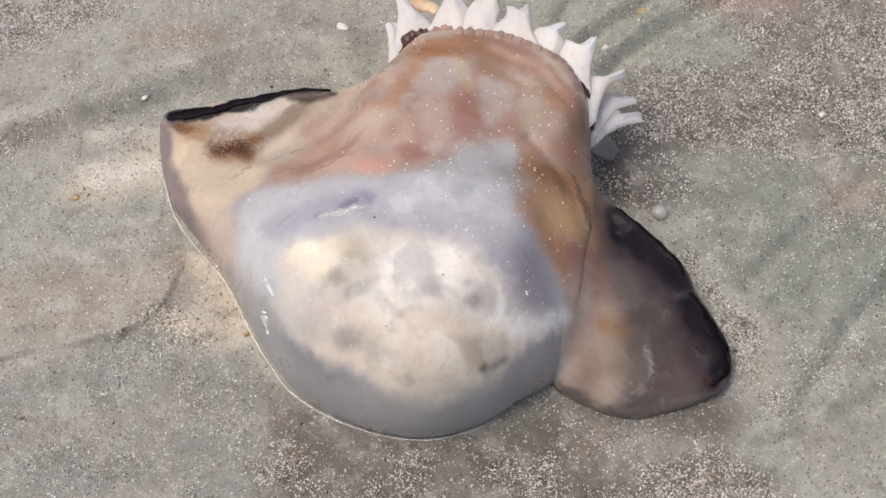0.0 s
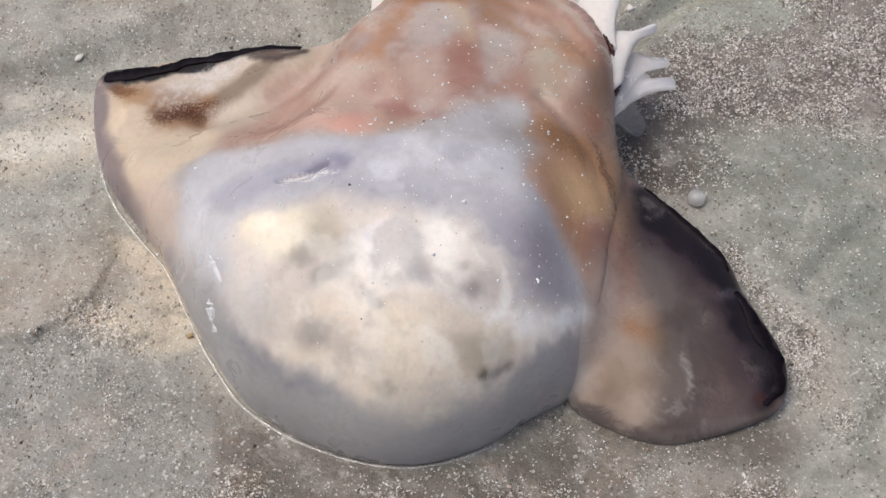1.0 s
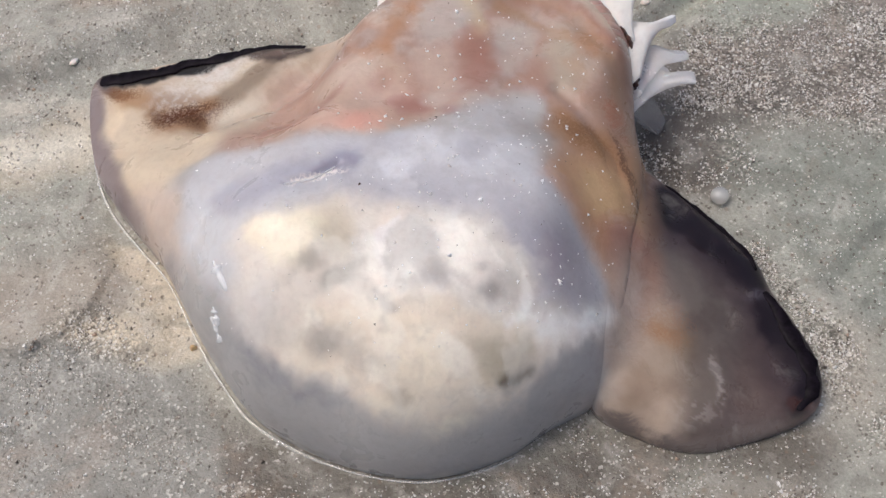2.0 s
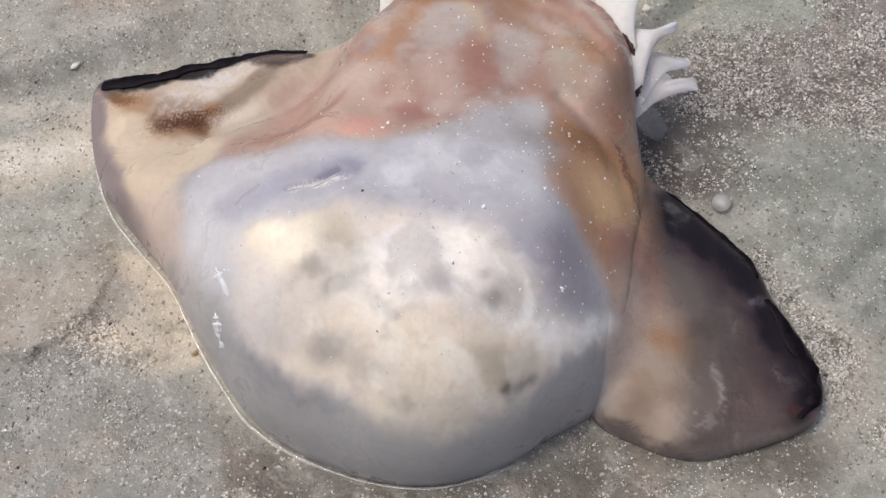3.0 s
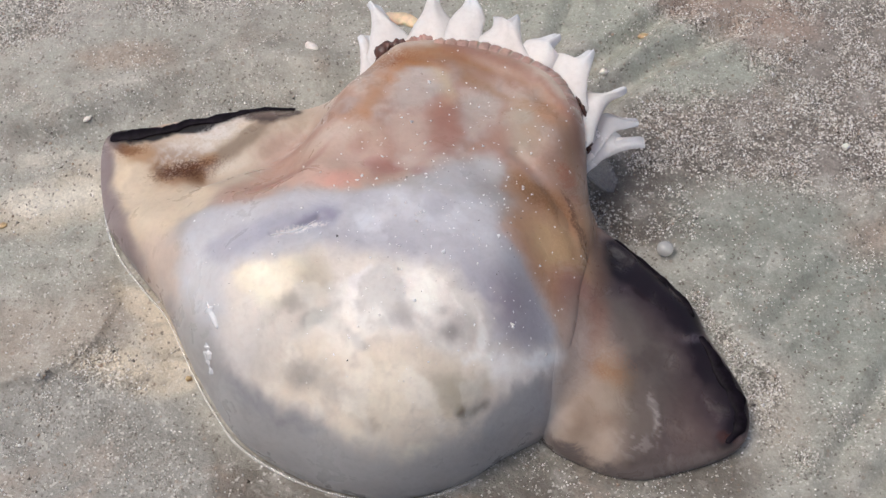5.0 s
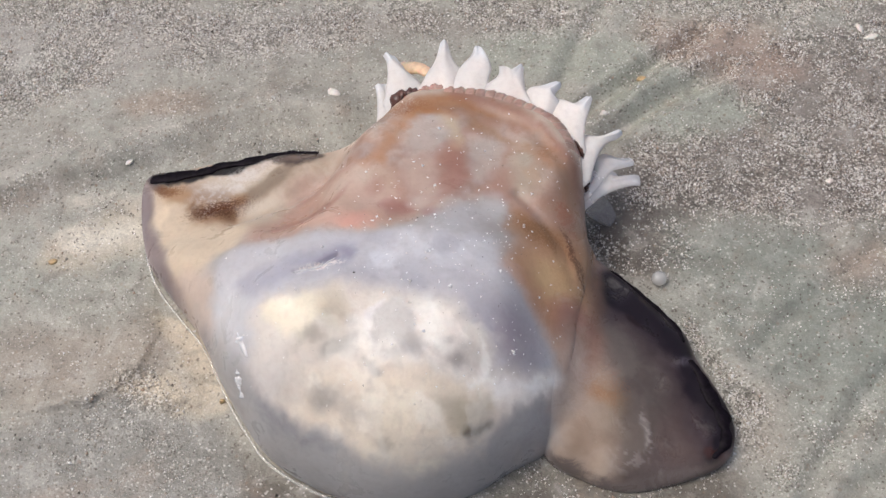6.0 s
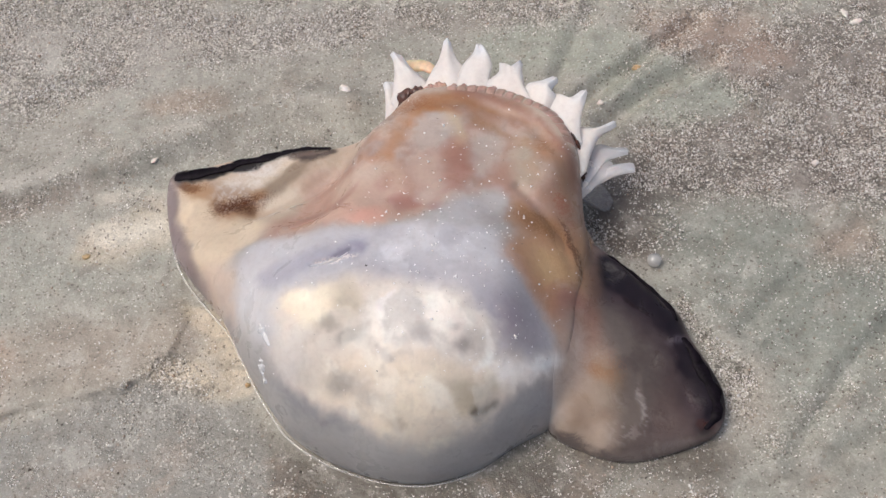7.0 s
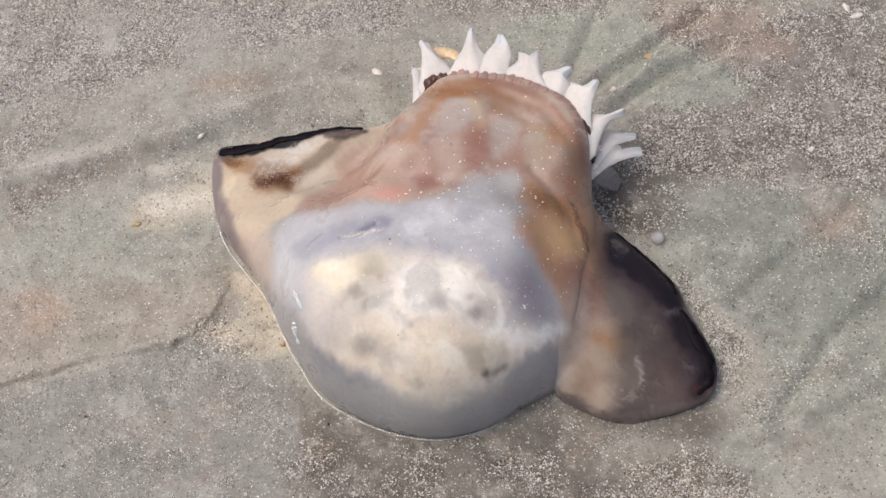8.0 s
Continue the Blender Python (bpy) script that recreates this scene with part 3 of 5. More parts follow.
class Shell:
    """A rounded body over a closed outline on the plan, seen as rays from its middle."""

    def __init__(self, outline, tops, middle, count, reach, relief):
        self.edge = spline(outline, count, True)
        self.middle = np.array(middle)
        self.tops, self.reach, self.relief = np.array(tops), reach, relief
        way = self.edge[:, :2] - self.middle
        self.radius, self.angle = np.hypot(*way.T), np.unwrap(np.arctan2(way[:, 1], way[:, 0]))

    def top(self, x, y):
        w = [np.exp(-((x - a) ** 2 + (y - b) ** 2) / self.reach ** 2) + 1e-9 for a, b, _ in self.tops]
        return sum(q * c for q, (_, _, c) in zip(w, self.tops)) / sum(w)

    def surface(self, x, y, edge_z, inward, reach):
        g = np.clip(inward / reach, 0, 1)
        z = edge_z + (self.top(x, y) - edge_z) * np.sqrt(1 - (1 - g) ** 2)
        return z + self.relief(x, y) * smooth(0, 0.012, inward)

    def height(self, x, y):
        """Height of the skin above a place on the plan, or None outside."""
        dx, dy = x - self.middle[0], y - self.middle[1]
        turn = np.mod(self.angle - math.atan2(dy, dx) + math.pi, 2 * math.pi) - math.pi
        i = int(np.argmin(np.abs(turn)))
        r = math.hypot(dx, dy)
        if r > self.radius[i]:
            return None
        return float(self.surface(x, y, self.edge[i, 2], self.radius[i] - r, self.edge[i, 3]))

    def heights(self, x, y):
        """Height of the skin over many places; outside, the side falls off steeply."""
        dx, dy = x - self.middle[0], y - self.middle[1]
        r, a = np.hypot(dx, dy), np.arctan2(dy, dx)
        i = np.argmin(np.abs(np.mod(self.angle[None, :] - a[:, None] + math.pi, 2 * math.pi) - math.pi), axis=1)
        inward = self.radius[i] - r
        return self.surface(x, y, self.edge[i, 2], np.maximum(inward, 0), self.edge[i, 3]) + 3.0 * np.minimum(inward, 0)

    def mesh(self, name, material, parent, label, skin, rings=170, join=None, join_skin=None):
        count = len(self.edge)
        verts, rim = [], []
        for k in range(rings):
            s = 1 - (1 - (k + 0.5) / (rings - 0.5)) ** 1.7
            xy = self.middle + (self.edge[:, :2] - self.middle) * s
            d = self.radius * (1 - s)
            z = self.surface(xy[:, 0], xy[:, 1], self.edge[:, 2], d, self.edge[:, 3])
            verts.append(np.column_stack([xy, z]))
            rim.append(d)
        # the side, tucked in under the edge down into the sand
        for s, h in ((0.08, 0.75), (0.2, 0.45), (0.4, 0.1), (0.8, -0.15)):
            inset = np.maximum(self.edge[:, 2] * 0.35, 0.001) * s
            xy = self.middle + (self.edge[:, :2] - self.middle) * (1 - inset / self.radius)[:, None]
            verts.append(np.column_stack([xy, self.edge[:, 2] * h - (0.001 if h < 0.2 else 0)]))
            rim.append(np.zeros(count))
        verts = np.concatenate(verts)
        if join is not None:
            # grows smoothly out of the other body, in height and in colour
            n = rings * count
            x, y, z = verts[:n].T
            there = join.heights(x, y)
            sunk = z - 0.024 * smooth(0.067, 0.056, x)
            step = np.maximum(there, sunk)
            # the side of the bell runs on with its own slope and eases into the flap
            root = join.heights(np.full(n, 0.060), y)
            slope = 0.8 * (root - join.heights(np.full(n, 0.056), y)) / 0.004
            run = root + slope * (x - 0.060)
            h = np.clip(0.5 + 0.5 * (run - z) / 0.004, 0, 1)
            run = z + (run - z) * h + 0.004 * h * (1 - h)
            ease = run + (z - run) * smooth(0.060, 0.083, x)
            ease = np.where(x < 0.060, there, ease) - 0.0005 * smooth(0.0630, 0.0598, x)
            verts[:n, 2] = step + (ease - step) * smooth(0.016, -0.002, y)
            h = smooth(-0.003, 0.002, there - verts[:n, 2])
            skin.joined(x, y, np.maximum(smooth(0.1, 0.8, h), smooth(0.0, -0.010, x - 0.079 - 0.007 * smooth(-0.005, -0.030, y))), join_skin)
        faces = ring_faces(rings + 4, count)
        faces.append(tuple(range(count)))
        last = (rings + 3) * count
        faces.append(tuple(last + i for i in range(count))[::-1])
        faces = [f[::-1] for f in faces]
        ob = mesh_object(name, verts, faces, material, parent, label, rim=np.concatenate(rim), skin=skin)
        return tidy(ob)


def bell_relief(x, y):
    z = 0.0012 * (fbm(x, y, 0.02, 41, 3) - 0.5) + 0.0034 * (fbm(x, y, 0.030, 45, 2) - 0.5)
    # fold from the wing to the neck, and muscle bands on the brown side
    d, _ = line_distance(x, y, [(-0.050, 0.020), (-0.030, 0.026), (-0.012, 0.040), (-0.004, 0.052)])
    z = z + 0.0020 * np.exp(-(d / 0.0045) ** 2)
    d, _ = line_distance(x, y, [(-0.052, 0.028), (-0.034, 0.034), (-0.018, 0.046)])
    z = z - 0.0045 * np.exp(-(d / 0.0055) ** 2)
    d, _ = line_distance(x, y, [(0.048, 0.022), (0.062, 0.008), (0.072, -0.012)])
    z = z - 0.0014 * np.exp(-(d / 0.0022) ** 2)
    d, _ = line_distance(x, y, [(0.006, 0.060), (0.03, 0.061), (0.05, 0.053), (0.062, 0.038)])
    z = z - 0.0012 * np.exp(-(d / 0.003) ** 2)
    # a torn slit on top
    d, _ = line_distance(x, y, [(-0.021, -0.0145), (-0.014, -0.0125), (-0.0085, -0.0085)])
    return z - 0.0010 * np.exp(-(d / 0.0010) ** 2)


def flap_relief(x, y):
    z = 0.0014 * (fbm(x, y, 0.016, 51, 3) - 0.5)
    d, _ = line_distance(x, y, [(0.092, -0.036), (0.0935, -0.055)])
    return z + 0.0002 * np.exp(-(d / 0.0012) ** 2)


# the skin of the bell, from the large fields of colour down to the spots
bell_skin = Pigment((196, 178, 160))
# the clear grey gel of the dome, and the pinkish brown neck above it
bell_skin.region([(-0.0574, 0.0124), (-0.0268, 0.0069), (-0.0054, 0.0029), (0.0074, 0.0061), (0.0223, 0.0115), (0.0392, 0.0228), (0.0505, 0.0128), (0.055, 0.0044), (0.0693, 0.0013), (0.0621, -0.0124), (0.0689, -0.0281), (0.0691, -0.0414), (0.0585, -0.0548), (0.0362, -0.0683), (0.0098, -0.0745), (-0.0151, -0.0704), (-0.035, -0.0578), (-0.0484, -0.0402), (-0.0594, -0.0171)], 0.004, (170, 166, 163), 1.0)
bell_skin.region([(-0.0325, 0.0413), (-0.0158, 0.0525), (-0.0008, 0.0453), (0.0054, 0.0559), (0.0213, 0.0632), (0.0235, 0.0649), (0.0377, 0.0587), (0.054, 0.0523), (0.0656, 0.0365), (0.0703, 0.029), (0.0704, 0.0047), (0.055, 0.0021), (0.0483, 0.0124), (0.0392, 0.0214), (0.0223, 0.0115), (0.0074, 0.0061), (-0.0078, 0.0044), (-0.0287, 0.0022), (-0.0452, 0.0089)], 0.006, (176, 146, 130), 1.0)
# the wing: cream, beige and a brown stain under a black fold
bell_skin.region([(-0.0917, 0.0471), (-0.0717, 0.0462), (-0.0521, 0.0527), (-0.0242, 0.0564), (-0.0325, 0.0426), (-0.0424, 0.0295), (-0.0452, 0.0089), (-0.0531, 0.0035), (-0.0629, -0.0025), (-0.0865, 0.0109)], 0.004, (208, 191, 167), 1.0)
bell_skin.region([(-0.0526, 0.0396), (-0.0387, 0.0513), (-0.0242, 0.0559), (-0.0156, 0.0509), (-0.0277, 0.0417), (-0.0339, 0.0233), (-0.0435, 0.0169), (-0.0564, 0.0298)], 0.005, (178, 161, 142), 1.0)
bell_skin.patch(-0.0285, 0.0373, 0.0078, 0.0075, 22, 0.6, (185, 160, 146), 0.7)
bell_skin.patch(-0.0424, 0.0295, 0.0085, 0.0086, 57, 0.6, (194, 182, 165), 0.6)
bell_skin.region([(-0.096, 0.0524), (-0.0893, 0.0462), (-0.086, 0.0335), (-0.0798, 0.0189), (-0.0701, -0.0002), (-0.0873, 0.0082), (-0.0943, 0.0334)], 0.0022, (130, 116, 114), 0.92)
bell_skin.patch(-0.0823, 0.0331, 0.0031, 0.0103, -18, 0.8, (228, 211, 183), 0.75)
bell_skin.region([(-0.0815, 0.0066), (-0.0697, -0.0033), (-0.0641, -0.0126), (-0.0551, -0.0278), (-0.0499, -0.0376), (-0.0641, -0.0332), (-0.079, -0.0099)], 0.004, (144, 134, 131), 0.7)
bell_skin.region([(-0.066, -0.0012), (-0.0537, -0.0044), (-0.0489, -0.0187), (-0.0439, -0.0331), (-0.0527, -0.0261), (-0.0605, -0.0129)], 0.005, (203, 184, 167), 0.85)
# brown hollow between wing and neck, its shade painted into the tone
bell_skin.region([(-0.0526, 0.0396), (-0.0449, 0.048), (-0.0375, 0.0517), (-0.031, 0.0518), (-0.0353, 0.0455), (-0.0457, 0.0358), (-0.053, 0.0316)], 0.0024, (112, 95, 78), 0.6)
bell_skin.region([(-0.0721, 0.0414), (-0.0622, 0.0437), (-0.05, 0.0392), (-0.0518, 0.0316), (-0.059, 0.0256), (-0.0682, 0.0268)], 0.003, (144, 105, 69), 0.8)
bell_skin.region([(-0.0697, 0.0365), (-0.0644, 0.0343), (-0.0583, 0.0354), (-0.0538, 0.0334), (-0.0564, 0.0298), (-0.0647, 0.0287), (-0.0686, 0.0302)], 0.003, (82, 53, 28), 0.65)
bell_skin.region([(-0.0894, 0.0466), (-0.0818, 0.0455), (-0.0769, 0.0434), (-0.0797, 0.0411), (-0.0852, 0.0424)], 0.0012, (100, 66, 35), 0.9)
bell_skin.patch(-0.0753, 0.0416, 0.0075, 0.0037, 8, 0.7, (161, 124, 87), 0.8)
bell_skin.region([(-0.0727, 0.0447), (-0.063, 0.0484), (-0.0561, 0.0531), (-0.0492, 0.0584), (-0.0419, 0.0549), (-0.0453, 0.0506), (-0.0518, 0.0427), (-0.0585, 0.0369), (-0.0647, 0.0359)], 0.0025, (178, 167, 156), 0.4)
bell_skin.marble(-0.0577, 0.0475, 0.0148, 0.0069, 39, 0.5, (215, 208, 200), 0.7, 0.0016, 0.38, 0.64)
bell_skin.region([(-0.0907, 0.0483), (-0.0937, 0.0569), (-0.0689, 0.053), (-0.0659, 0.0638), (-0.0467, 0.0593), (-0.0499, 0.0551), (-0.0594, 0.0501), (-0.0682, 0.0483), (-0.0729, 0.046), (-0.0858, 0.0456)], 0.0009, (15, 12, 14), 0.97)
bell_skin.region([(-0.0467, 0.0593), (-0.0243, 0.0569), (-0.0271, 0.0513), (-0.036, 0.0508), (-0.0417, 0.0536)], 0.0012, (62, 49, 44), 0.92)
bell_skin.patch(-0.0338, 0.0539, 0.0065, 0.0016, -5, 0.7, (122, 105, 96), 0.6)
# the pinkish neck with pale windows
bell_skin.marble(0.0250, 0.0370, 0.0403, 0.0290, -10, 0.3, (198, 184, 174), 0.5, 0.012, 0.45, 0.68)
bell_skin.marble(0.0250, 0.0370, 0.0403, 0.0290, -10, 0.3, (151, 112, 98), 0.5, 0.014, 0.47, 0.7)
bell_skin.marble(0.0250, 0.0370, 0.0403, 0.0290, -10, 0.3, (167, 162, 157), 0.45, 0.008, 0.46, 0.72)
bell_skin.marble(0.0250, 0.0370, 0.0403, 0.0290, -10, 0.3, (138, 105, 90), 0.4, 0.0045, 0.46, 0.74)
bell_skin.region([(-0.0305, 0.0098), (-0.0155, 0.0104), (-0.0082, 0.0234), (0.0009, 0.0243), (0.0071, 0.0172), (0.003, 0.006), (-0.0076, 0.003)], 0.004, (205, 173, 156), 0.8)
bell_skin.region([(-0.0193, 0.0278), (-0.0091, 0.0324), (0.0002, 0.0337), (0.0074, 0.0283), (0.0038, 0.0172), (-0.0067, 0.0129)], 0.004, (190, 166, 148), 0.8)
bell_skin.patch(-0.0037, 0.0074, 0.0065, 0.0037, 13, 0.7, (208, 160, 143), 0.8)
bell_skin.region([(-0.0337, 0.0124), (-0.0235, 0.0204), (-0.015, 0.0195), (-0.0089, 0.025), (-0.008, 0.0237), (-0.0128, 0.0147), (-0.0188, 0.0085), (-0.0313, 0.008)], 0.0012, (158, 116, 103), 0.6)
bell_skin.region([(-0.0302, 0.0334), (-0.0203, 0.0339), (-0.0119, 0.0346), (-0.0109, 0.033), (-0.0182, 0.03), (-0.0273, 0.0275)], 0.0012, (166, 129, 113), 0.5)
bell_skin.region([(-0.0017, 0.0425), (0.0045, 0.0526), (0.0101, 0.0554), (0.0083, 0.0481), (0.0031, 0.0406), (0.0002, 0.0337)], 0.004, (175, 136, 106), 0.85)
bell_skin.region([(0.0092, 0.0524), (0.017, 0.0561), (0.023, 0.0527), (0.0235, 0.044), (0.0193, 0.0381), (0.0113, 0.0379), (0.0074, 0.0451)], 0.0035, (193, 187, 179), 0.6)
bell_skin.region([(0.0189, 0.0547), (0.0241, 0.0542), (0.0272, 0.0486), (0.0276, 0.0415), (0.0249, 0.0397), (0.0232, 0.0484)], 0.0025, (203, 184, 152), 0.6)
bell_skin.region([(0.0115, 0.0351), (0.0205, 0.0367), (0.0243, 0.0296), (0.0216, 0.0191), (0.0137, 0.0199), (0.0086, 0.0283)], 0.004, (192, 171, 157), 0.8)
bell_skin.region([(0.0217, 0.0353), (0.0277, 0.0386), (0.031, 0.031), (0.0297, 0.0224), (0.0239, 0.0189), (0.0205, 0.0269)], 0.004, (155, 114, 100), 0.85)
bell_skin.patch(0.0249, 0.0384, 0.0034, 0.0058, 4, 0.7, (164, 123, 107), 0.6)
bell_skin.region([(0.0292, 0.0431), (0.0359, 0.0466), (0.0417, 0.0424), (0.0422, 0.0312), (0.039, 0.0269), (0.0322, 0.0281), (0.0291, 0.034)], 0.0035, (180, 171, 162), 0.6)
bell_skin.region([(0.044, 0.0438), (0.0507, 0.0467), (0.0555, 0.0382), (0.0557, 0.0269), (0.0525, 0.0209), (0.0458, 0.0244), (0.0438, 0.0341)], 0.005, (176, 162, 144), 0.85)
bell_skin.patch(0.0424, 0.0256, 0.0045, 0.0056, 1, 0.7, (164, 131, 116), 0.8)
bell_skin.patch(0.0424, 0.0399, 0.0014, 0.0064, -2, 0.7, (166, 136, 118), 0.6)
bell_skin.patch(0.0014, 0.0187, 0.0067, 0.0047, 0, 0.7, (196, 169, 155), 0.7)
bell_skin.patch(0.0097, 0.0137, 0.0053, 0.0030, -12, 0.6, (160, 116, 107), 0.75)
bell_skin.patch(0.0203, 0.0099, 0.0025, 0.0026, -6, 0.7, (162, 125, 118), 0.6)
bell_skin.patch(0.0162, 0.0165, 0.0035, 0.0029, -10, 0.7, (200, 186, 177), 0.6)
bell_skin.patch(0.0004, 0.0243, 0.0029, 0.0032, -0, 0.7, (166, 129, 113), 0.6)
bell_skin.patch(-0.0069, 0.0288, 0.0065, 0.0058, -17, 0.7, (200, 182, 168), 0.6)
bell_skin.region([(0.0096, 0.0614), (0.0165, 0.0647), (0.027, 0.065), (0.0388, 0.0592), (0.0378, 0.0553), (0.0262, 0.0582), (0.0158, 0.057), (0.009, 0.0547)], 0.003, (162, 125, 93), 0.85)
bell_skin.patch(0.0164, 0.0569, 0.0060, 0.0017, -12, 0.7, (168, 117, 68), 0.7)
bell_skin.region([(0.0286, 0.056), (0.0403, 0.051), (0.0451, 0.0453), (0.0393, 0.0468), (0.03, 0.0504)], 0.003, (158, 127, 100), 0.8)
bell_skin.region([(0.0232, 0.0689), (0.0327, 0.0672), (0.0433, 0.0634), (0.054, 0.0559), (0.0621, 0.0471), (0.0679, 0.039), (0.0691, 0.0303), (0.0657, 0.0275), (0.0633, 0.0365), (0.0564, 0.0483), (0.0459, 0.0563), (0.0341, 0.0607), (0.0236, 0.0627)], 0.0025, (155, 118, 103), 0.9)
bell_skin.region([(0.0541, 0.0498), (0.0611, 0.0392), (0.0645, 0.0286), (0.0657, 0.0206), (0.0613, 0.0204), (0.059, 0.0295), (0.0543, 0.04)], 0.004, (158, 125, 100), 0.8)
bell_skin.region([(0.046, 0.0162), (0.0548, 0.0145), (0.0636, 0.0124), (0.0692, 0.0061), (0.0704, -0.0022), (0.0616, -0.0002), (0.0529, 0.0024), (0.0453, 0.0062)], 0.004, (156, 119, 86), 0.85)
bell_skin.region([(0.0569, 0.019), (0.068, 0.024), (0.0703, 0.0148), (0.0692, 0.0061), (0.0636, 0.0124)], 0.004, (175, 142, 119), 0.75)
# the brown side that runs down to the flap
bell_skin.region([(0.0444, -0.0052), (0.0526, 0.004), (0.0624, 0.002), (0.0725, 0.0183), (0.0768, 0.0176), (0.0774, 0.0021), (0.0738, -0.0125), (0.0682, -0.0275), (0.0628, -0.0293), (0.0552, -0.0206), (0.0479, -0.0153)], 0.005, (187, 146, 111), 0.9)
bell_skin.region([(0.0425, -0.0085), (0.0477, -0.0079), (0.053, -0.0157), (0.0584, -0.022), (0.0617, -0.0277), (0.0574, -0.0255), (0.051, -0.0189), (0.0447, -0.0142)], 0.0035, (208, 165, 138), 0.75)
bell_skin.region([(0.0572, -0.0145), (0.0647, -0.0068), (0.0691, -0.0118), (0.067, -0.0203), (0.0605, -0.02)], 0.005, (172, 120, 91), 0.7)
bell_skin.patch(0.0603, -0.0063, 0.0071, 0.0081, 25, 0.6, (206, 175, 132), 0.7)
bell_skin.patch(0.0681, -0.0157, 0.0074, 0.0058, 42, 0.7, (160, 121, 113), 0.75)
bell_skin.region([(0.0737, 0.0027), (0.0776, 0.0146), (0.078, -0.004), (0.0739, -0.0175), (0.0721, -0.0146), (0.0749, -0.0036)], 0.0025, (123, 89, 80), 0.8)
bell_skin.patch(0.0710, -0.0228, 0.0050, 0.0069, 43, 0.6, (158, 126, 106), 0.7)
bell_skin.region([(0.0617, -0.0298), (0.0693, -0.0244), (0.0705, -0.0323), (0.0673, -0.0404), (0.0629, -0.0409)], 0.005, (187, 163, 146), 0.8)
bell_skin.patch(0.0695, -0.0408, 0.0077, 0.0052, 29, 0.7, (181, 159, 134), 0.7)
bell_skin.region([(0.0672, -0.0343), (0.0748, -0.0314), (0.0836, -0.0351), (0.0879, -0.0426), (0.0846, -0.052), (0.0739, -0.0568), (0.0652, -0.0552), (0.0651, -0.0433)], 0.005, (142, 121, 103), 0.8)
bell_skin.region([(0.0771, 0.0061), (0.0828, 0.0028), (0.0854, -0.0146), (0.0836, -0.0269), (0.0781, -0.0299), (0.0753, -0.0165)], 0.004, (120, 101, 94), 0.85)
bell_skin.region([(0.0737, 0.0075), (0.0781, 0.0077), (0.0786, -0.0121), (0.077, -0.0267), (0.0726, -0.0316), (0.0693, -0.0253), (0.0725, -0.013)], 0.003, (141, 108, 93), 0.8)
bell_skin.region([(0.0748, -0.0337), (0.0803, -0.0354), (0.0868, -0.0381), (0.0857, -0.0417), (0.0781, -0.0402), (0.0727, -0.0383)], 0.002, (167, 128, 91), 0.6)
bell_skin.patch(0.0774, -0.0437, 0.0067, 0.0048, 1, 0.7, (175, 159, 142), 0.6)
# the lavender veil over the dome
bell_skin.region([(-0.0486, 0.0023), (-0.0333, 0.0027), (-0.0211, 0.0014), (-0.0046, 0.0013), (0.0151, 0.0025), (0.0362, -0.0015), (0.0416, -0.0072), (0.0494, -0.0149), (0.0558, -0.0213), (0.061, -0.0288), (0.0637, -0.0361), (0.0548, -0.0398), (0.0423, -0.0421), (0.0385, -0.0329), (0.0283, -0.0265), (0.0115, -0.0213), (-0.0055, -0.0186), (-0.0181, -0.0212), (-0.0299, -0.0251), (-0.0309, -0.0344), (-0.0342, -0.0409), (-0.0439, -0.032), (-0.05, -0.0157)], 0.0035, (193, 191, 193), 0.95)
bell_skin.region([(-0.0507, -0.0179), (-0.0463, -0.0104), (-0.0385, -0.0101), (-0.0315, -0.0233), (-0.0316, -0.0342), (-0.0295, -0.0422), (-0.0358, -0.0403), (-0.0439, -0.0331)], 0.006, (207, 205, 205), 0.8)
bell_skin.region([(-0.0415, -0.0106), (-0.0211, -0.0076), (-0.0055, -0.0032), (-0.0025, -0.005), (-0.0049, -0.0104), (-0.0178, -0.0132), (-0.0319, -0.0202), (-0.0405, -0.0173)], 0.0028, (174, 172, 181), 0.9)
bell_skin.region([(-0.0167, -0.0105), (-0.0054, -0.0048), (-0.0019, -0.0059), (-0.0049, -0.01)], 0.0014, (151, 147, 161), 0.8)
bell_skin.region([(-0.0033, -0.0134), (0.0106, -0.0081), (0.0264, -0.0114), (0.042, -0.0215), (0.0521, -0.0311), (0.0585, -0.0365), (0.0485, -0.0397), (0.0397, -0.0327), (0.0282, -0.0244), (0.0114, -0.0198), (-0.003, -0.0177)], 0.004, (174, 171, 176), 0.9)
bell_skin.patch(0.0480, -0.0300, 0.0066, 0.0085, -22, 0.85, (158, 147, 156), 0.7)
bell_skin.patch(0.0547, -0.0336, 0.0041, 0.0065, -17, 0.7, (172, 166, 171), 0.6)
bell_skin.patch(0.0212, -0.0100, 0.0168, 0.0071, 0, 0.7, (185, 184, 187), 0.5)
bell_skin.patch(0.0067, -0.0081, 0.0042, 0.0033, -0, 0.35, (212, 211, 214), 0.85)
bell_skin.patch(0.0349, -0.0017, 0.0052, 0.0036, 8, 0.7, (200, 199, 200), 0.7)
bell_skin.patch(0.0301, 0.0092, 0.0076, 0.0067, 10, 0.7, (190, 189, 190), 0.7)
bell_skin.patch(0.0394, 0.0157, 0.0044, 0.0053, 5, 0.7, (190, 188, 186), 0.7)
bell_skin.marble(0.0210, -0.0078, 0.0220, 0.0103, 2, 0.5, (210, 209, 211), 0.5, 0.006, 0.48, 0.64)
bell_skin.marble(0.0211, -0.0086, 0.0259, 0.0117, 3, 0.5, (159, 156, 163), 0.4, 0.009, 0.5, 0.66)
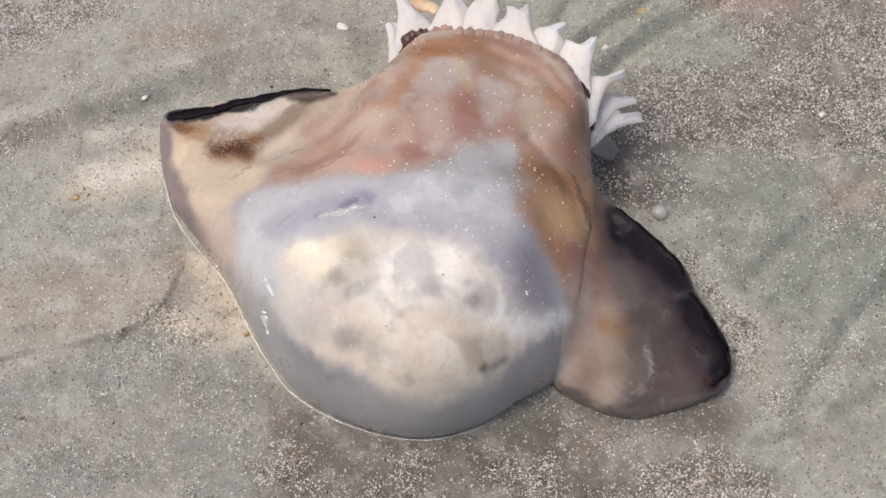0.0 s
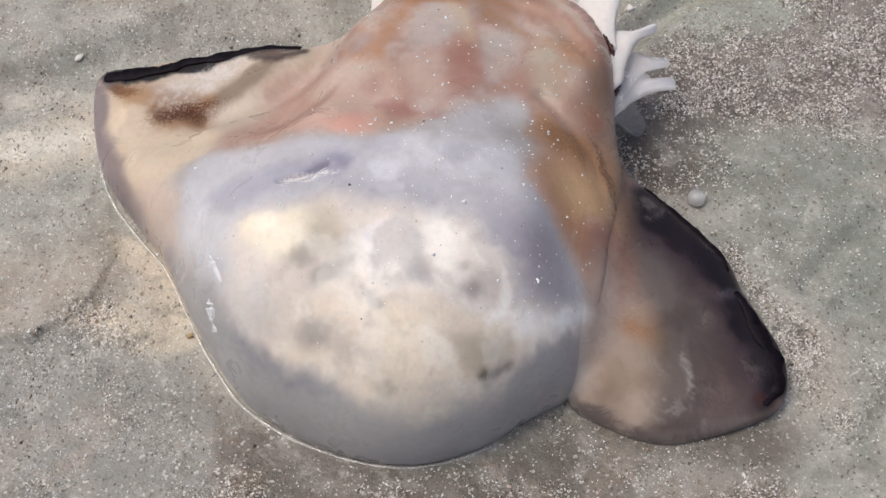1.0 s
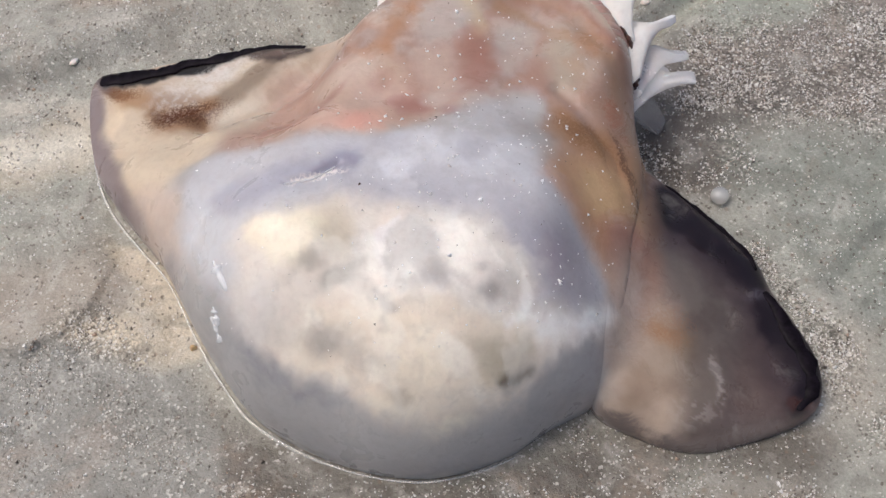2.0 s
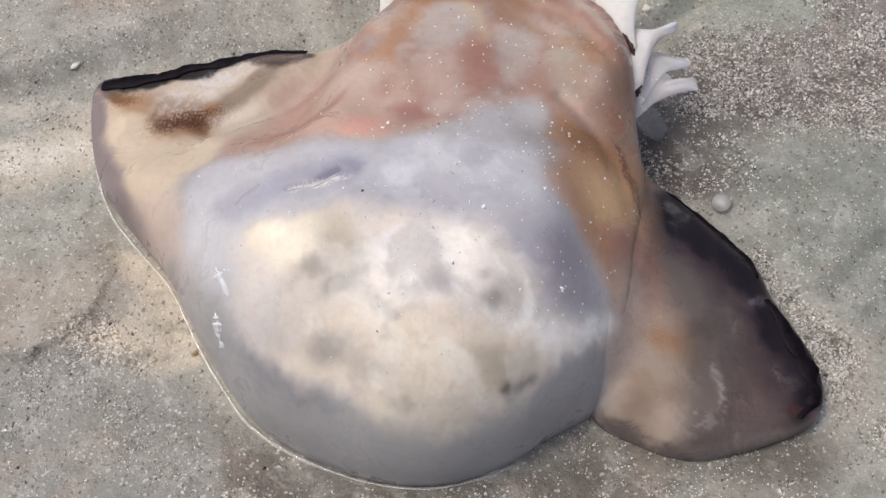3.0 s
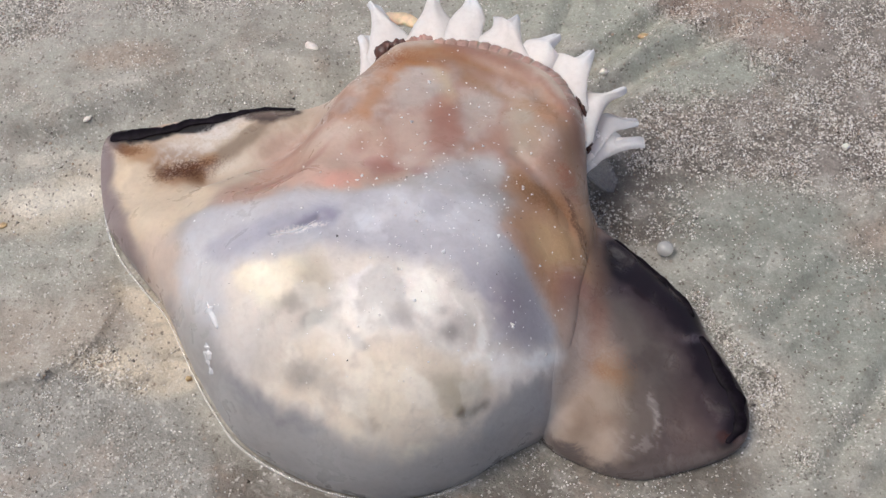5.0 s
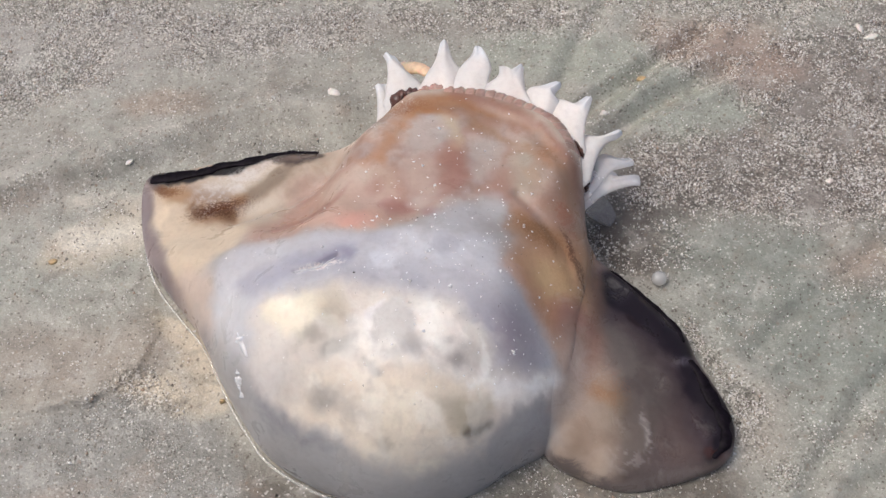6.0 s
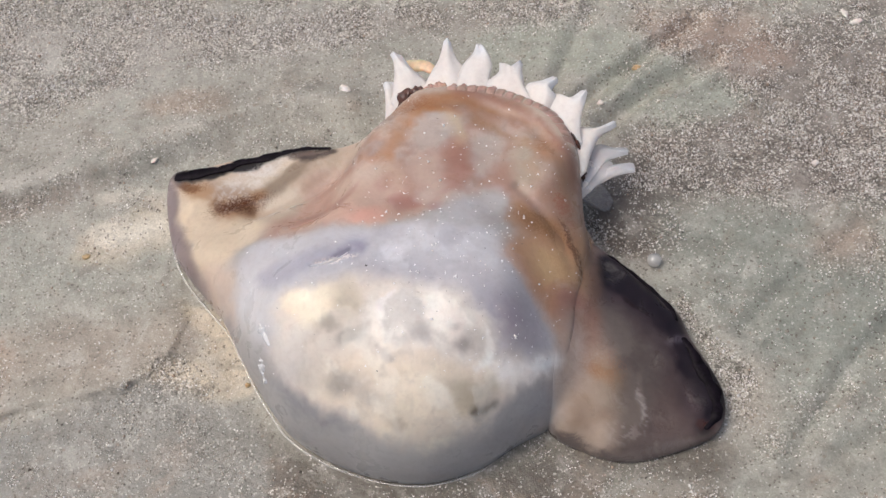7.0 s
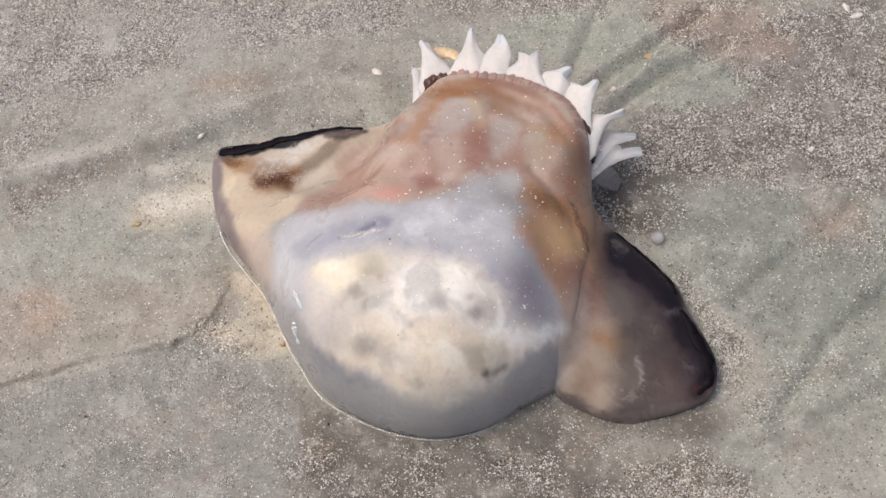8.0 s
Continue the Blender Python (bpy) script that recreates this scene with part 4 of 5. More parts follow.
# the cream heart that shows through the gel
bell_skin.region([(-0.0333, -0.0287), (-0.0272, -0.0236), (-0.0156, -0.0201), (-0.003, -0.0173), (0.0115, -0.0213), (0.027, -0.0248), (0.036, -0.0309), (0.0404, -0.0371), (0.0423, -0.0426), (0.0523, -0.042), (0.063, -0.0355), (0.0635, -0.0398), (0.0523, -0.0485), (0.0479, -0.053), (0.0421, -0.0596), (0.0307, -0.0659), (0.0168, -0.0696), (0.006, -0.0684), (-0.0055, -0.0647), (-0.0174, -0.0596), (-0.0272, -0.0531), (-0.0331, -0.0432), (-0.0339, -0.0348)], 0.005, (228, 218, 205), 0.95)
bell_skin.region([(-0.0213, -0.0485), (-0.008, -0.0451), (0.0075, -0.0455), (0.03, -0.0443), (0.0423, -0.0462), (0.0409, -0.0581), (0.0302, -0.0653), (0.0169, -0.0689), (0.0061, -0.0677), (-0.0046, -0.0631), (-0.0157, -0.0573)], 0.0048, (232, 219, 198), 0.8)
bell_skin.region([(-0.03, -0.0269), (-0.0244, -0.024), (-0.0156, -0.0211), (-0.0089, -0.0244), (-0.0145, -0.034), (-0.0211, -0.0354), (-0.0281, -0.0321)], 0.0022, (242, 231, 207), 0.85)
bell_skin.patch(-0.0074, -0.0271, 0.0050, 0.0068, 4, 0.6, (206, 195, 174), 0.8)
bell_skin.patch(-0.0139, -0.0350, 0.0036, 0.0023, 0, 0.7, (178, 170, 156), 0.75)
bell_skin.patch(-0.0055, -0.0388, 0.0048, 0.0031, 24, 0.6, (168, 162, 151), 0.85)
bell_skin.patch(-0.0000, -0.0332, 0.0033, 0.0063, -19, 0.7, (226, 222, 215), 0.6)
bell_skin.region([(0.0019, -0.0345), (0.0029, -0.0286), (0.009, -0.0237), (0.0168, -0.0254), (0.0218, -0.0238), (0.0322, -0.0295), (0.0385, -0.034), (0.0405, -0.0414), (0.0325, -0.0463), (0.0201, -0.0444), (0.01, -0.042), (0.0035, -0.0395)], 0.0024, (238, 232, 223), 0.7)
bell_skin.region([(0.0024, -0.0327), (0.0048, -0.0261), (0.0111, -0.0229), (0.0171, -0.0264), (0.0184, -0.0354), (0.0146, -0.0415), (0.0074, -0.0413), (0.0031, -0.0375)], 0.0014, (203, 199, 193), 0.85)
bell_skin.region([(0.0016, -0.0322), (0.0035, -0.0261), (0.0072, -0.0231), (0.0059, -0.0275), (0.004, -0.0333), (0.0044, -0.0371), (0.0022, -0.035)], 0.0006, (234, 229, 225), 0.7)
bell_skin.patch(0.0181, -0.0386, 0.0028, 0.0032, 2, 0.7, (166, 163, 162), 0.6)
# white highlight band painted beside the grey disc
bell_skin.patch(0.0223, -0.0322, 0.0030, 0.0079, 3, 0.7, (250, 246, 237), 0.6)
bell_skin.region([(0.001, -0.0418), (0.0061, -0.0429), (0.0101, -0.0466), (0.0082, -0.0475), (0.0036, -0.0448)], 0.0011, (183, 176, 168), 0.8)
bell_skin.region([(0.0287, -0.0401), (0.0324, -0.037), (0.0367, -0.0376), (0.0383, -0.0404), (0.0362, -0.0438), (0.0312, -0.0442), (0.0288, -0.0426)], 0.0016, (200, 193, 184), 0.75)
bell_skin.patch(0.0310, -0.0417, 0.0020, 0.0018, 10, 0.7, (164, 156, 150), 0.75)
bell_skin.region([(0.0373, -0.0342), (0.0398, -0.0371), (0.0411, -0.0412), (0.0399, -0.0449), (0.0337, -0.0465), (0.0374, -0.0441), (0.0388, -0.0405), (0.0381, -0.0368)], 0.0008, (250, 248, 242), 0.7)
bell_skin.patch(0.0280, -0.0367, 0.0017, 0.0012, 7, 0.7, (185, 179, 172), 0.6)
bell_skin.patch(-0.0080, -0.0528, 0.0058, 0.0035, -3, 0.7, (173, 166, 156), 0.85)
bell_skin.patch(0.0011, -0.0560, 0.0039, 0.0030, -2, 0.7, (206, 198, 185), 0.6)
bell_skin.patch(-0.0199, -0.0486, 0.0069, 0.0039, -6, 0.7, (209, 202, 193), 0.6)
bell_skin.region([(0.005, -0.0499), (0.0139, -0.0495), (0.0202, -0.054), (0.0175, -0.0619), (0.0122, -0.0656), (0.0048, -0.0619), (0.0037, -0.0561)], 0.0032, (235, 224, 202), 0.6)
bell_skin.patch(0.0098, -0.0637, 0.0031, 0.0013, -0, 0.6, (184, 171, 150), 0.7)
bell_skin.region([(0.0252, -0.0525), (0.0325, -0.0495), (0.0411, -0.0485), (0.0399, -0.0528), (0.0349, -0.0568), (0.0276, -0.0562)], 0.0024, (187, 176, 154), 0.85)
bell_skin.region([(0.0331, -0.0564), (0.0386, -0.0545), (0.0423, -0.0548), (0.041, -0.0565), (0.0361, -0.0583), (0.033, -0.0581)], 0.0013, (105, 92, 75), 0.95)
bell_skin.patch(0.0275, -0.0581, 0.0037, 0.0018, 8, 0.7, (203, 188, 162), 0.6)
bell_skin.patch(0.0221, -0.0670, 0.0089, 0.0011, 10, 0.6, (250, 243, 219), 0.85)
bell_skin.patch(0.0070, -0.0659, 0.0077, 0.0013, -7, 0.7, (244, 234, 212), 0.6)
bell_skin.patch(0.0165, -0.0542, 0.0100, 0.0031, 2, 0.7, (240, 231, 214), 0.5)
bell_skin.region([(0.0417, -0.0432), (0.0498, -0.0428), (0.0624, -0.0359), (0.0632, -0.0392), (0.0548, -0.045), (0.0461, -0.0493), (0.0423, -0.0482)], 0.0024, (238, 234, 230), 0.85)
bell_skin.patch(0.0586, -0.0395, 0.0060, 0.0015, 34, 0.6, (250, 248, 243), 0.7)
bell_skin.marble(0.0126, -0.0456, 0.0383, 0.0229, 3, 0.4, (250, 246, 235), 0.35, 0.008, 0.48, 0.66)
bell_skin.marble(0.0126, -0.0456, 0.0383, 0.0229, 3, 0.4, (175, 167, 156), 0.28, 0.006, 0.5, 0.68)
# the thick clear rim below the heart
bell_skin.region([(0.051, -0.0491), (0.0635, -0.0409), (0.0648, -0.0429), (0.0586, -0.0516), (0.0495, -0.0573), (0.0419, -0.0616), (0.0434, -0.0569)], 0.002, (160, 158, 158), 0.9)
bell_skin.region([(-0.0371, -0.0479), (-0.0261, -0.0533), (-0.0152, -0.0595), (-0.0034, -0.0641), (-0.0093, -0.0657), (-0.0234, -0.0608), (-0.0332, -0.0543)], 0.0028, (130, 131, 138), 0.8)
bell_skin.region([(-0.0035, -0.0649), (0.0093, -0.0683), (0.022, -0.0684), (0.037, -0.0634), (0.0317, -0.0673), (0.0166, -0.0709), (0.0012, -0.069)], 0.0032, (152, 149, 147), 0.6)
bell_skin.region([(-0.0525, -0.0229), (-0.0444, -0.0368), (-0.0374, -0.0485), (-0.0291, -0.0578), (-0.0204, -0.0644), (-0.0272, -0.0617), (-0.0408, -0.0504), (-0.0519, -0.0355), (-0.0593, -0.0219)], 0.0024, (140, 135, 136), 0.6)
bell_skin.patch(-0.0281, -0.0446, 0.0057, 0.0065, -35, 0.7, (212, 207, 203), 0.5)
bell_skin.region([(0.0595, -0.0235), (0.0638, -0.0257), (0.065, -0.0334), (0.0624, -0.0429), (0.0662, -0.0449), (0.0729, -0.0378), (0.0728, -0.0244), (0.0681, -0.0195)], 0.006, (181, 163, 152), 0.75)
bell_skin.region([(0.0618, -0.0415), (0.0661, -0.0365), (0.0695, -0.0385), (0.0685, -0.0455), (0.063, -0.0495)], 0.005, (176, 159, 144), 0.6)
bell_skin.marble(0.0200, 0.0590, 0.0240, 0.0060, -4, 0.5, (162, 112, 70), 0.55, 0.006, 0.28, 0.78)
bell_skin.marble(0.0540, 0.0420, 0.0080, 0.0200, 28, 0.5, (166, 120, 80), 0.5, 0.006, 0.28, 0.78)
bell_skin.marble(0.0020, 0.0440, 0.0060, 0.0130, -35, 0.6, (178, 130, 90), 0.5, 0.005, 0.28, 0.78)
bell_skin.stipple(-0.060, 0.0335, 0.012, 0.0045, 14, 0.7, (78, 40, 10), 0.9)
bell_skin.stipple(-0.081, 0.0435, 0.007, 0.003, 5, 0.7, (116, 74, 40), 0.6)
bell_skin.stipple(-0.056, 0.0475, 0.017, 0.0050, 28, 0.5, (226, 220, 212), 0.3)
bell_skin.stipple(-0.066, 0.0400, 0.008, 0.0040, 20, 0.7, (110, 78, 50), 0.3)
bell_skin.stipple(0.055, 0.0095, 0.010, 0.0040, -20, 0.6, (128, 92, 56), 0.5)
bell_skin.stipple(0.064, 0.018, 0.0035, 0.006, 30, 0.6, (158, 82, 56), 0.42)
bell_skin.stipple(0.0675, 0.004, 0.0014, 0.011, 26, 0.5, (84, 54, 40), 0.6)
bell_skin.stipple(0.061, 0.002, 0.005, 0.012, 22, 0.6, (146, 104, 66), 0.16)
bell_skin.stipple(-0.0135, -0.0128, 0.008, 0.0014, 22, 0.5, (226, 218, 212), 0.9)
bell_skin.stipple(0.006, 0.059, 0.01, 0.004, 15, 0.6, (140, 92, 58), 0.6)
# the limp flap: translucent grey-brown, tan towards the bell, a crinkled blackish edge
flap_skin = Pigment((118, 103, 98))
flap_skin.region([(0.0737, 0.0052), (0.078, 0.0062), (0.0786, -0.0121), (0.077, -0.0267), (0.0726, -0.0327), (0.0671, -0.0297), (0.0714, -0.017)], 0.003, (107, 84, 70), 0.9)
flap_skin.region([(0.0617, -0.0277), (0.0693, -0.023), (0.0726, -0.0316), (0.0716, -0.043), (0.0662, -0.0516), (0.0608, -0.0483)], 0.004, (135, 118, 106), 0.85)
flap_skin.region([(0.0782, -0.0065), (0.0872, -0.0062), (0.0962, -0.0136), (0.1016, -0.0225), (0.1014, -0.0341), (0.0956, -0.0446), (0.0867, -0.0549), (0.0803, -0.0468), (0.077, -0.0335), (0.0759, -0.02)], 0.004, (103, 94, 88), 0.85)
flap_skin.region([(0.0781, -0.0121), (0.0849, -0.0094), (0.0905, -0.0147), (0.0926, -0.0242), (0.0891, -0.0319), (0.0825, -0.0329), (0.0781, -0.0243)], 0.005, (112, 104, 98), 0.6)
flap_skin.region([(0.0693, -0.0253), (0.077, -0.0244), (0.0803, -0.032), (0.0858, -0.0359), (0.0868, -0.0427), (0.0781, -0.0447), (0.0694, -0.0477), (0.065, -0.0395)], 0.004, (121, 102, 79), 0.85)
flap_skin.region([(0.0673, -0.0478), (0.077, -0.0426), (0.0846, -0.0464), (0.0846, -0.055), (0.0771, -0.0586), (0.0675, -0.0578), (0.0619, -0.0543)], 0.004, (123, 111, 97), 0.85)
flap_skin.region([(0.0846, -0.0418), (0.0934, -0.0405), (0.0955, -0.0492), (0.0911, -0.0579), (0.0836, -0.0586)], 0.004, (113, 102, 94), 0.7)
flap_skin.region([(0.0957, -0.0399), (0.1047, -0.036), (0.1133, -0.0426), (0.112, -0.0516), (0.1021, -0.0564), (0.0955, -0.0544)], 0.005, (96, 81, 75), 0.7)
flap_skin.region([(0.0783, 0.0092), (0.0919, 0.0001), (0.1031, -0.011), (0.1051, -0.0219), (0.1127, -0.0304), (0.1191, -0.037), (0.1211, -0.0465), (0.1131, -0.0542), (0.1081, -0.0489), (0.1014, -0.0365), (0.0976, -0.0256), (0.0916, -0.0182), (0.0849, -0.0121), (0.0779, -0.008)], 0.0045, (60, 46, 52), 0.85)
flap_skin.region([(0.0781, 0.012), (0.0922, 0.0056), (0.1056, -0.008), (0.1075, -0.0187), (0.114, -0.0262), (0.121, -0.0319), (0.1228, -0.0416), (0.1212, -0.0482), (0.1166, -0.0532), (0.1131, -0.0525), (0.1136, -0.0474), (0.1095, -0.0404), (0.1039, -0.0314), (0.1017, -0.0213), (0.0945, -0.0133), (0.0861, -0.0057), (0.0788, -0.0014)], 0.0022, (29, 21, 27), 0.95)
# bluish grey highlight painted into the gap of the dark margin
flap_skin.patch(0.1051, -0.0200, 0.0044, 0.0016, 29, 0.6, (86, 77, 86), 0.6)
flap_skin.patch(0.1136, -0.0505, 0.0018, 0.0014, 6, 0.5, (78, 46, 38), 0.6)
flap_skin.patch(0.0883, -0.0073, 0.0037, 0.0011, -33, 0.5, (35, 20, 20), 0.85)
flap_skin.region([(0.091, -0.043), (0.0932, -0.0431), (0.092, -0.051), (0.0909, -0.0526), (0.0907, -0.0479)], 0.0008, (141, 133, 127), 0.7)
flap_skin.marble(0.0970, -0.0303, 0.0011, 0.0063, -15, 0.7, (115, 102, 95), 0.6, 0.0014, 0.5, 0.6)
flap_skin.marble(0.0869, -0.0323, 0.0146, 0.0153, 9, 0.5, (115, 105, 98), 0.4, 0.01, 0.48, 0.66)
flap_skin.marble(0.0958, -0.0352, 0.0147, 0.0187, 9, 0.5, (74, 62, 59), 0.35, 0.008, 0.5, 0.68)
flap_skin.region([(0.0684, -0.0517), (0.0748, -0.0473), (0.0824, -0.0455), (0.09, -0.0469), (0.0916, -0.0521), (0.0868, -0.0584), (0.075, -0.0591), (0.069, -0.0564)], 0.002, (136, 124, 113), 0.32)
flap_skin.marble(0.0803, -0.0570, 0.0119, 0.0034, 1, 0.5, (167, 158, 150), 0.5, 0.0012, 0.52, 0.62)
flap_skin.marble(0.0922, -0.0477, 0.0015, 0.0069, 1, 0.6, (170, 161, 154), 0.6, 0.001, 0.48, 0.6)
flap_skin.region([(0.0718, -0.059), (0.0825, -0.0602), (0.0956, -0.059), (0.1087, -0.0552), (0.1166, -0.0529), (0.109, -0.0584), (0.0937, -0.0623), (0.0763, -0.0616)], 0.003, (92, 84, 75), 0.7)
flap_skin.stipple(0.1150, -0.0505, 0.003, 0.002, 0, 0.6, (96, 54, 40), 0.3)
flap_skin.stipple(0.078, -0.033, 0.008, 0.006, 0, 0.6, (150, 104, 72), 0.25)
MAT_BELL = flesh_material("bell_jelly", None, (174, 171, 167), 0.0092, ((-0.004, -0.048, 0.055, 0.042, 0, 0.12), (-0.088, 0.016, 0.020, 0.036, 20, 0.3, (138, 125, 123))), bell_skin.stipples)
MAT_FLAP = flesh_material("flap_jelly", None, (120, 108, 102), 0.003, ((0.085, -0.06, 0.03, 0.012, 0, 0.2),), flap_skin.stipples)
MAT_ARM = flesh_material("arm_jelly", srgb(246, 237, 229), (246, 244, 243), 0.009, soft_glow=0.5, depth=0.004, rough=0.4, clear=0.2)
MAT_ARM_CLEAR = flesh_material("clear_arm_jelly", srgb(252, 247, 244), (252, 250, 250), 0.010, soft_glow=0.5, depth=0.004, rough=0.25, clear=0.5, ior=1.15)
MAT_FOLD = plain_material("brown_fold_skin", (80, 50, 40), 0.4, 0.6, 0.0, 600, coat=0.2)
MAT_LAPPET = plain_material("lappet_skin", (178, 145, 131), 0.42, 0.25, 0.4, 260)
MAT_MARGIN = plain_material("dark_margin_skin", (20, 15, 21), 0.45, 0.6, 0.0, 500, shine=0.06)

jelly = tagged(new("stranded_jellyfish"), "stranded dead jellyfish with glossy cream bell lying on wet sand", "jellyfish")
bell_shell = Shell(BELL + BELL_BACK, BELL_TOP, (0.015, 0.0), 800, 0.016, bell_relief)
flap_shell = Shell(FLAP, FLAP_TOP, (0.088, -0.024), 260, 0.014, flap_relief)
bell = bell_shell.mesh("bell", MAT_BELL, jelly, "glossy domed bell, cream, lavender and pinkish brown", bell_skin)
flap = flap_shell.mesh("bell_flap", MAT_FLAP, jelly, "limp grey-brown flap with blackish purple edge", flap_skin, 110, bell_shell, bell_skin)


def oral_arm(left, right, base_z, tip_z, material=None):
    """A flat, keeled lobe of an arm between its two edges, which run from the collar to the tip."""
    nt, nu = 40, 17
    a, b = spline(left, nt, False), spline(right, nt, False)
    back = -0.006 * ((a[-1] + b[-1]) - (a[0] + b[0])) / np.linalg.norm((a[-1] + b[-1]) - (a[0] + b[0]))
    a, b = np.vstack([a[0] + back, a[0] + back / 2, a]), np.vstack([b[0] + back, b[0] + back / 2, b])
    n = len(a)
    seed = 1000 * a[0, 0] + 300 * b[0, 1]
    s = np.clip((np.arange(n) - 2) / (nt - 1), 0, 1)
    keel = 0.25 * math.sin(seed)
    top, under, depth = [], [], []
    for k in range(n):
        mid, half = (a[k] + b[k]) / 2, (b[k] - a[k]) / 2
        wide = np.linalg.norm(half)
        end = math.sqrt(max(0.02, 1 - max(0, (s[k] - 0.93) / 0.07) ** 2))
        z = base_z + (tip_z - base_z) * s[k] + 0.0012 * math.sin(math.pi * s[k]) - (0.003 if k == 0 else 0.001 if k == 1 else 0)
        for u in range(nu):
            q = -1 + 2 * u / (nu - 1)
            rag = 1 + 0.05 * noise.noise(Vector((s[k] * 9, seed + (5 if q > 0 else 0), 0))) * (s[k] > 0)
            xy = mid + half * q * end * rag * (1 + 0.42 * max(0.0, 1 - s[k] / 0.45) ** 1.5) * (1 - 0.22 * smooth(0.25, 0.8, s[k]))
            body = max(0.0, 1 - abs(q - keel * (1 - abs(q))) ** 2.2)
            h = (0.0004 + min(0.16 * wide, 0.0011)) * end
            curl = 0.0010 * noise.noise(Vector((s[k] * 2.2 + seed, q * 1.4, seed * 1.7))) + 0.0007 * math.sin(3.1 * q + seed) * s[k]
            top.append((*xy, z + curl + h * body + 0.0001))
            under.append((*xy, z + curl - 0.5 * h * body - 0.0001))
            depth.append(np.linalg.norm(mid - (a[-1] + b[-1]) / 2))
    idx = np.arange(n * nu).reshape(n, nu)
    faces = [(idx[k, u], idx[k, u + 1], idx[k + 1, u + 1], idx[k + 1, u]) for k in range(n - 1) for u in range(nu - 1)]
    loop = [*idx[0, :-1], *idx[:-1, -1], *idx[-1, :0:-1], *idx[:0:-1, 0]]
    off = n * nu
    faces += [tuple(i + off for i in f)[::-1] for f in faces]
    faces += [(loop[q], loop[q - 1], loop[q - 1] + off, loop[q] + off) for q in range(len(loop))]
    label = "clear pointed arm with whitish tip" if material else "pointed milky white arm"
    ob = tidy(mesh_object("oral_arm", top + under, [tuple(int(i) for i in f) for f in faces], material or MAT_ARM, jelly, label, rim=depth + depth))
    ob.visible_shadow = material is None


oral_arm([(-0.0030, 0.0602), (-0.0050, 0.0703), (-0.0074, 0.0802)], [(0.0035, 0.0645), (0.0014, 0.0725), (-0.0023, 0.0814)], 0.030, 0.028)
oral_arm([(0.0000, 0.0689), (-0.0015, 0.0795), (-0.0033, 0.0872), (-0.0053, 0.0922)], [(0.0123, 0.0711), (0.0089, 0.0799), (0.0049, 0.0847), (0.0002, 0.0922)], 0.032, 0.031)
oral_arm([(0.0121, 0.0726), (0.0128, 0.0797), (0.0148, 0.0874), (0.0163, 0.0971)], [(0.0267, 0.0733), (0.0247, 0.0826), (0.0219, 0.0889), (0.0195, 0.0968)], 0.034, 0.034)
oral_arm([(0.0238, 0.0719), (0.0248, 0.0816), (0.0275, 0.0876), (0.0292, 0.0934)], [(0.0364, 0.0704), (0.0348, 0.0761), (0.0367, 0.0815), (0.0355, 0.0866), (0.0324, 0.0919)], 0.035, 0.036)
oral_arm([(0.0362, 0.0704), (0.0364, 0.0744), (0.0389, 0.0792), (0.0383, 0.0834), (0.0405, 0.0803), (0.0434, 0.0809), (0.0461, 0.0837)], [(0.0523, 0.0646), (0.0491, 0.0711), (0.0486, 0.0777), (0.0481, 0.0825)], 0.035, 0.038)
oral_arm([(0.0501, 0.0654), (0.0498, 0.0726), (0.0547, 0.0743), (0.0596, 0.0759)], [(0.0567, 0.0611), (0.0609, 0.0673), (0.0593, 0.0691), (0.0619, 0.0733)], 0.035, 0.039)
oral_arm([(0.0584, 0.0597), (0.0597, 0.0668), (0.0614, 0.0691), (0.0651, 0.0672), (0.0679, 0.0687), (0.0702, 0.0705)], [(0.0684, 0.0499), (0.0692, 0.0556), (0.0708, 0.0596), (0.0719, 0.0638), (0.0727, 0.0685)], 0.035, 0.038)
oral_arm([(0.0643, 0.0526), (0.0683, 0.0566), (0.0750, 0.0570), (0.0818, 0.0609)], [(0.0708, 0.0398), (0.0734, 0.0451), (0.0773, 0.0520), (0.0818, 0.0558), (0.0838, 0.0589)], 0.033, 0.031)
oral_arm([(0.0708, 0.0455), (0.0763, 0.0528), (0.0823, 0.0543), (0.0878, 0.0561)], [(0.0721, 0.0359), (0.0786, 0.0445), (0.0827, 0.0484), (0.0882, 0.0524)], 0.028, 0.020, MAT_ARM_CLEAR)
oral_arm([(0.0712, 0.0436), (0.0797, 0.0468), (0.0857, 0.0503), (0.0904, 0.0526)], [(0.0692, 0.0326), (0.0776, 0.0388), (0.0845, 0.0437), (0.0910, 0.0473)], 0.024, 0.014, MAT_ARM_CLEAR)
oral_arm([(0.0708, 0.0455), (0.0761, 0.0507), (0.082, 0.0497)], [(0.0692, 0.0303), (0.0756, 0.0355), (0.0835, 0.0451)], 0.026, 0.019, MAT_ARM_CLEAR)


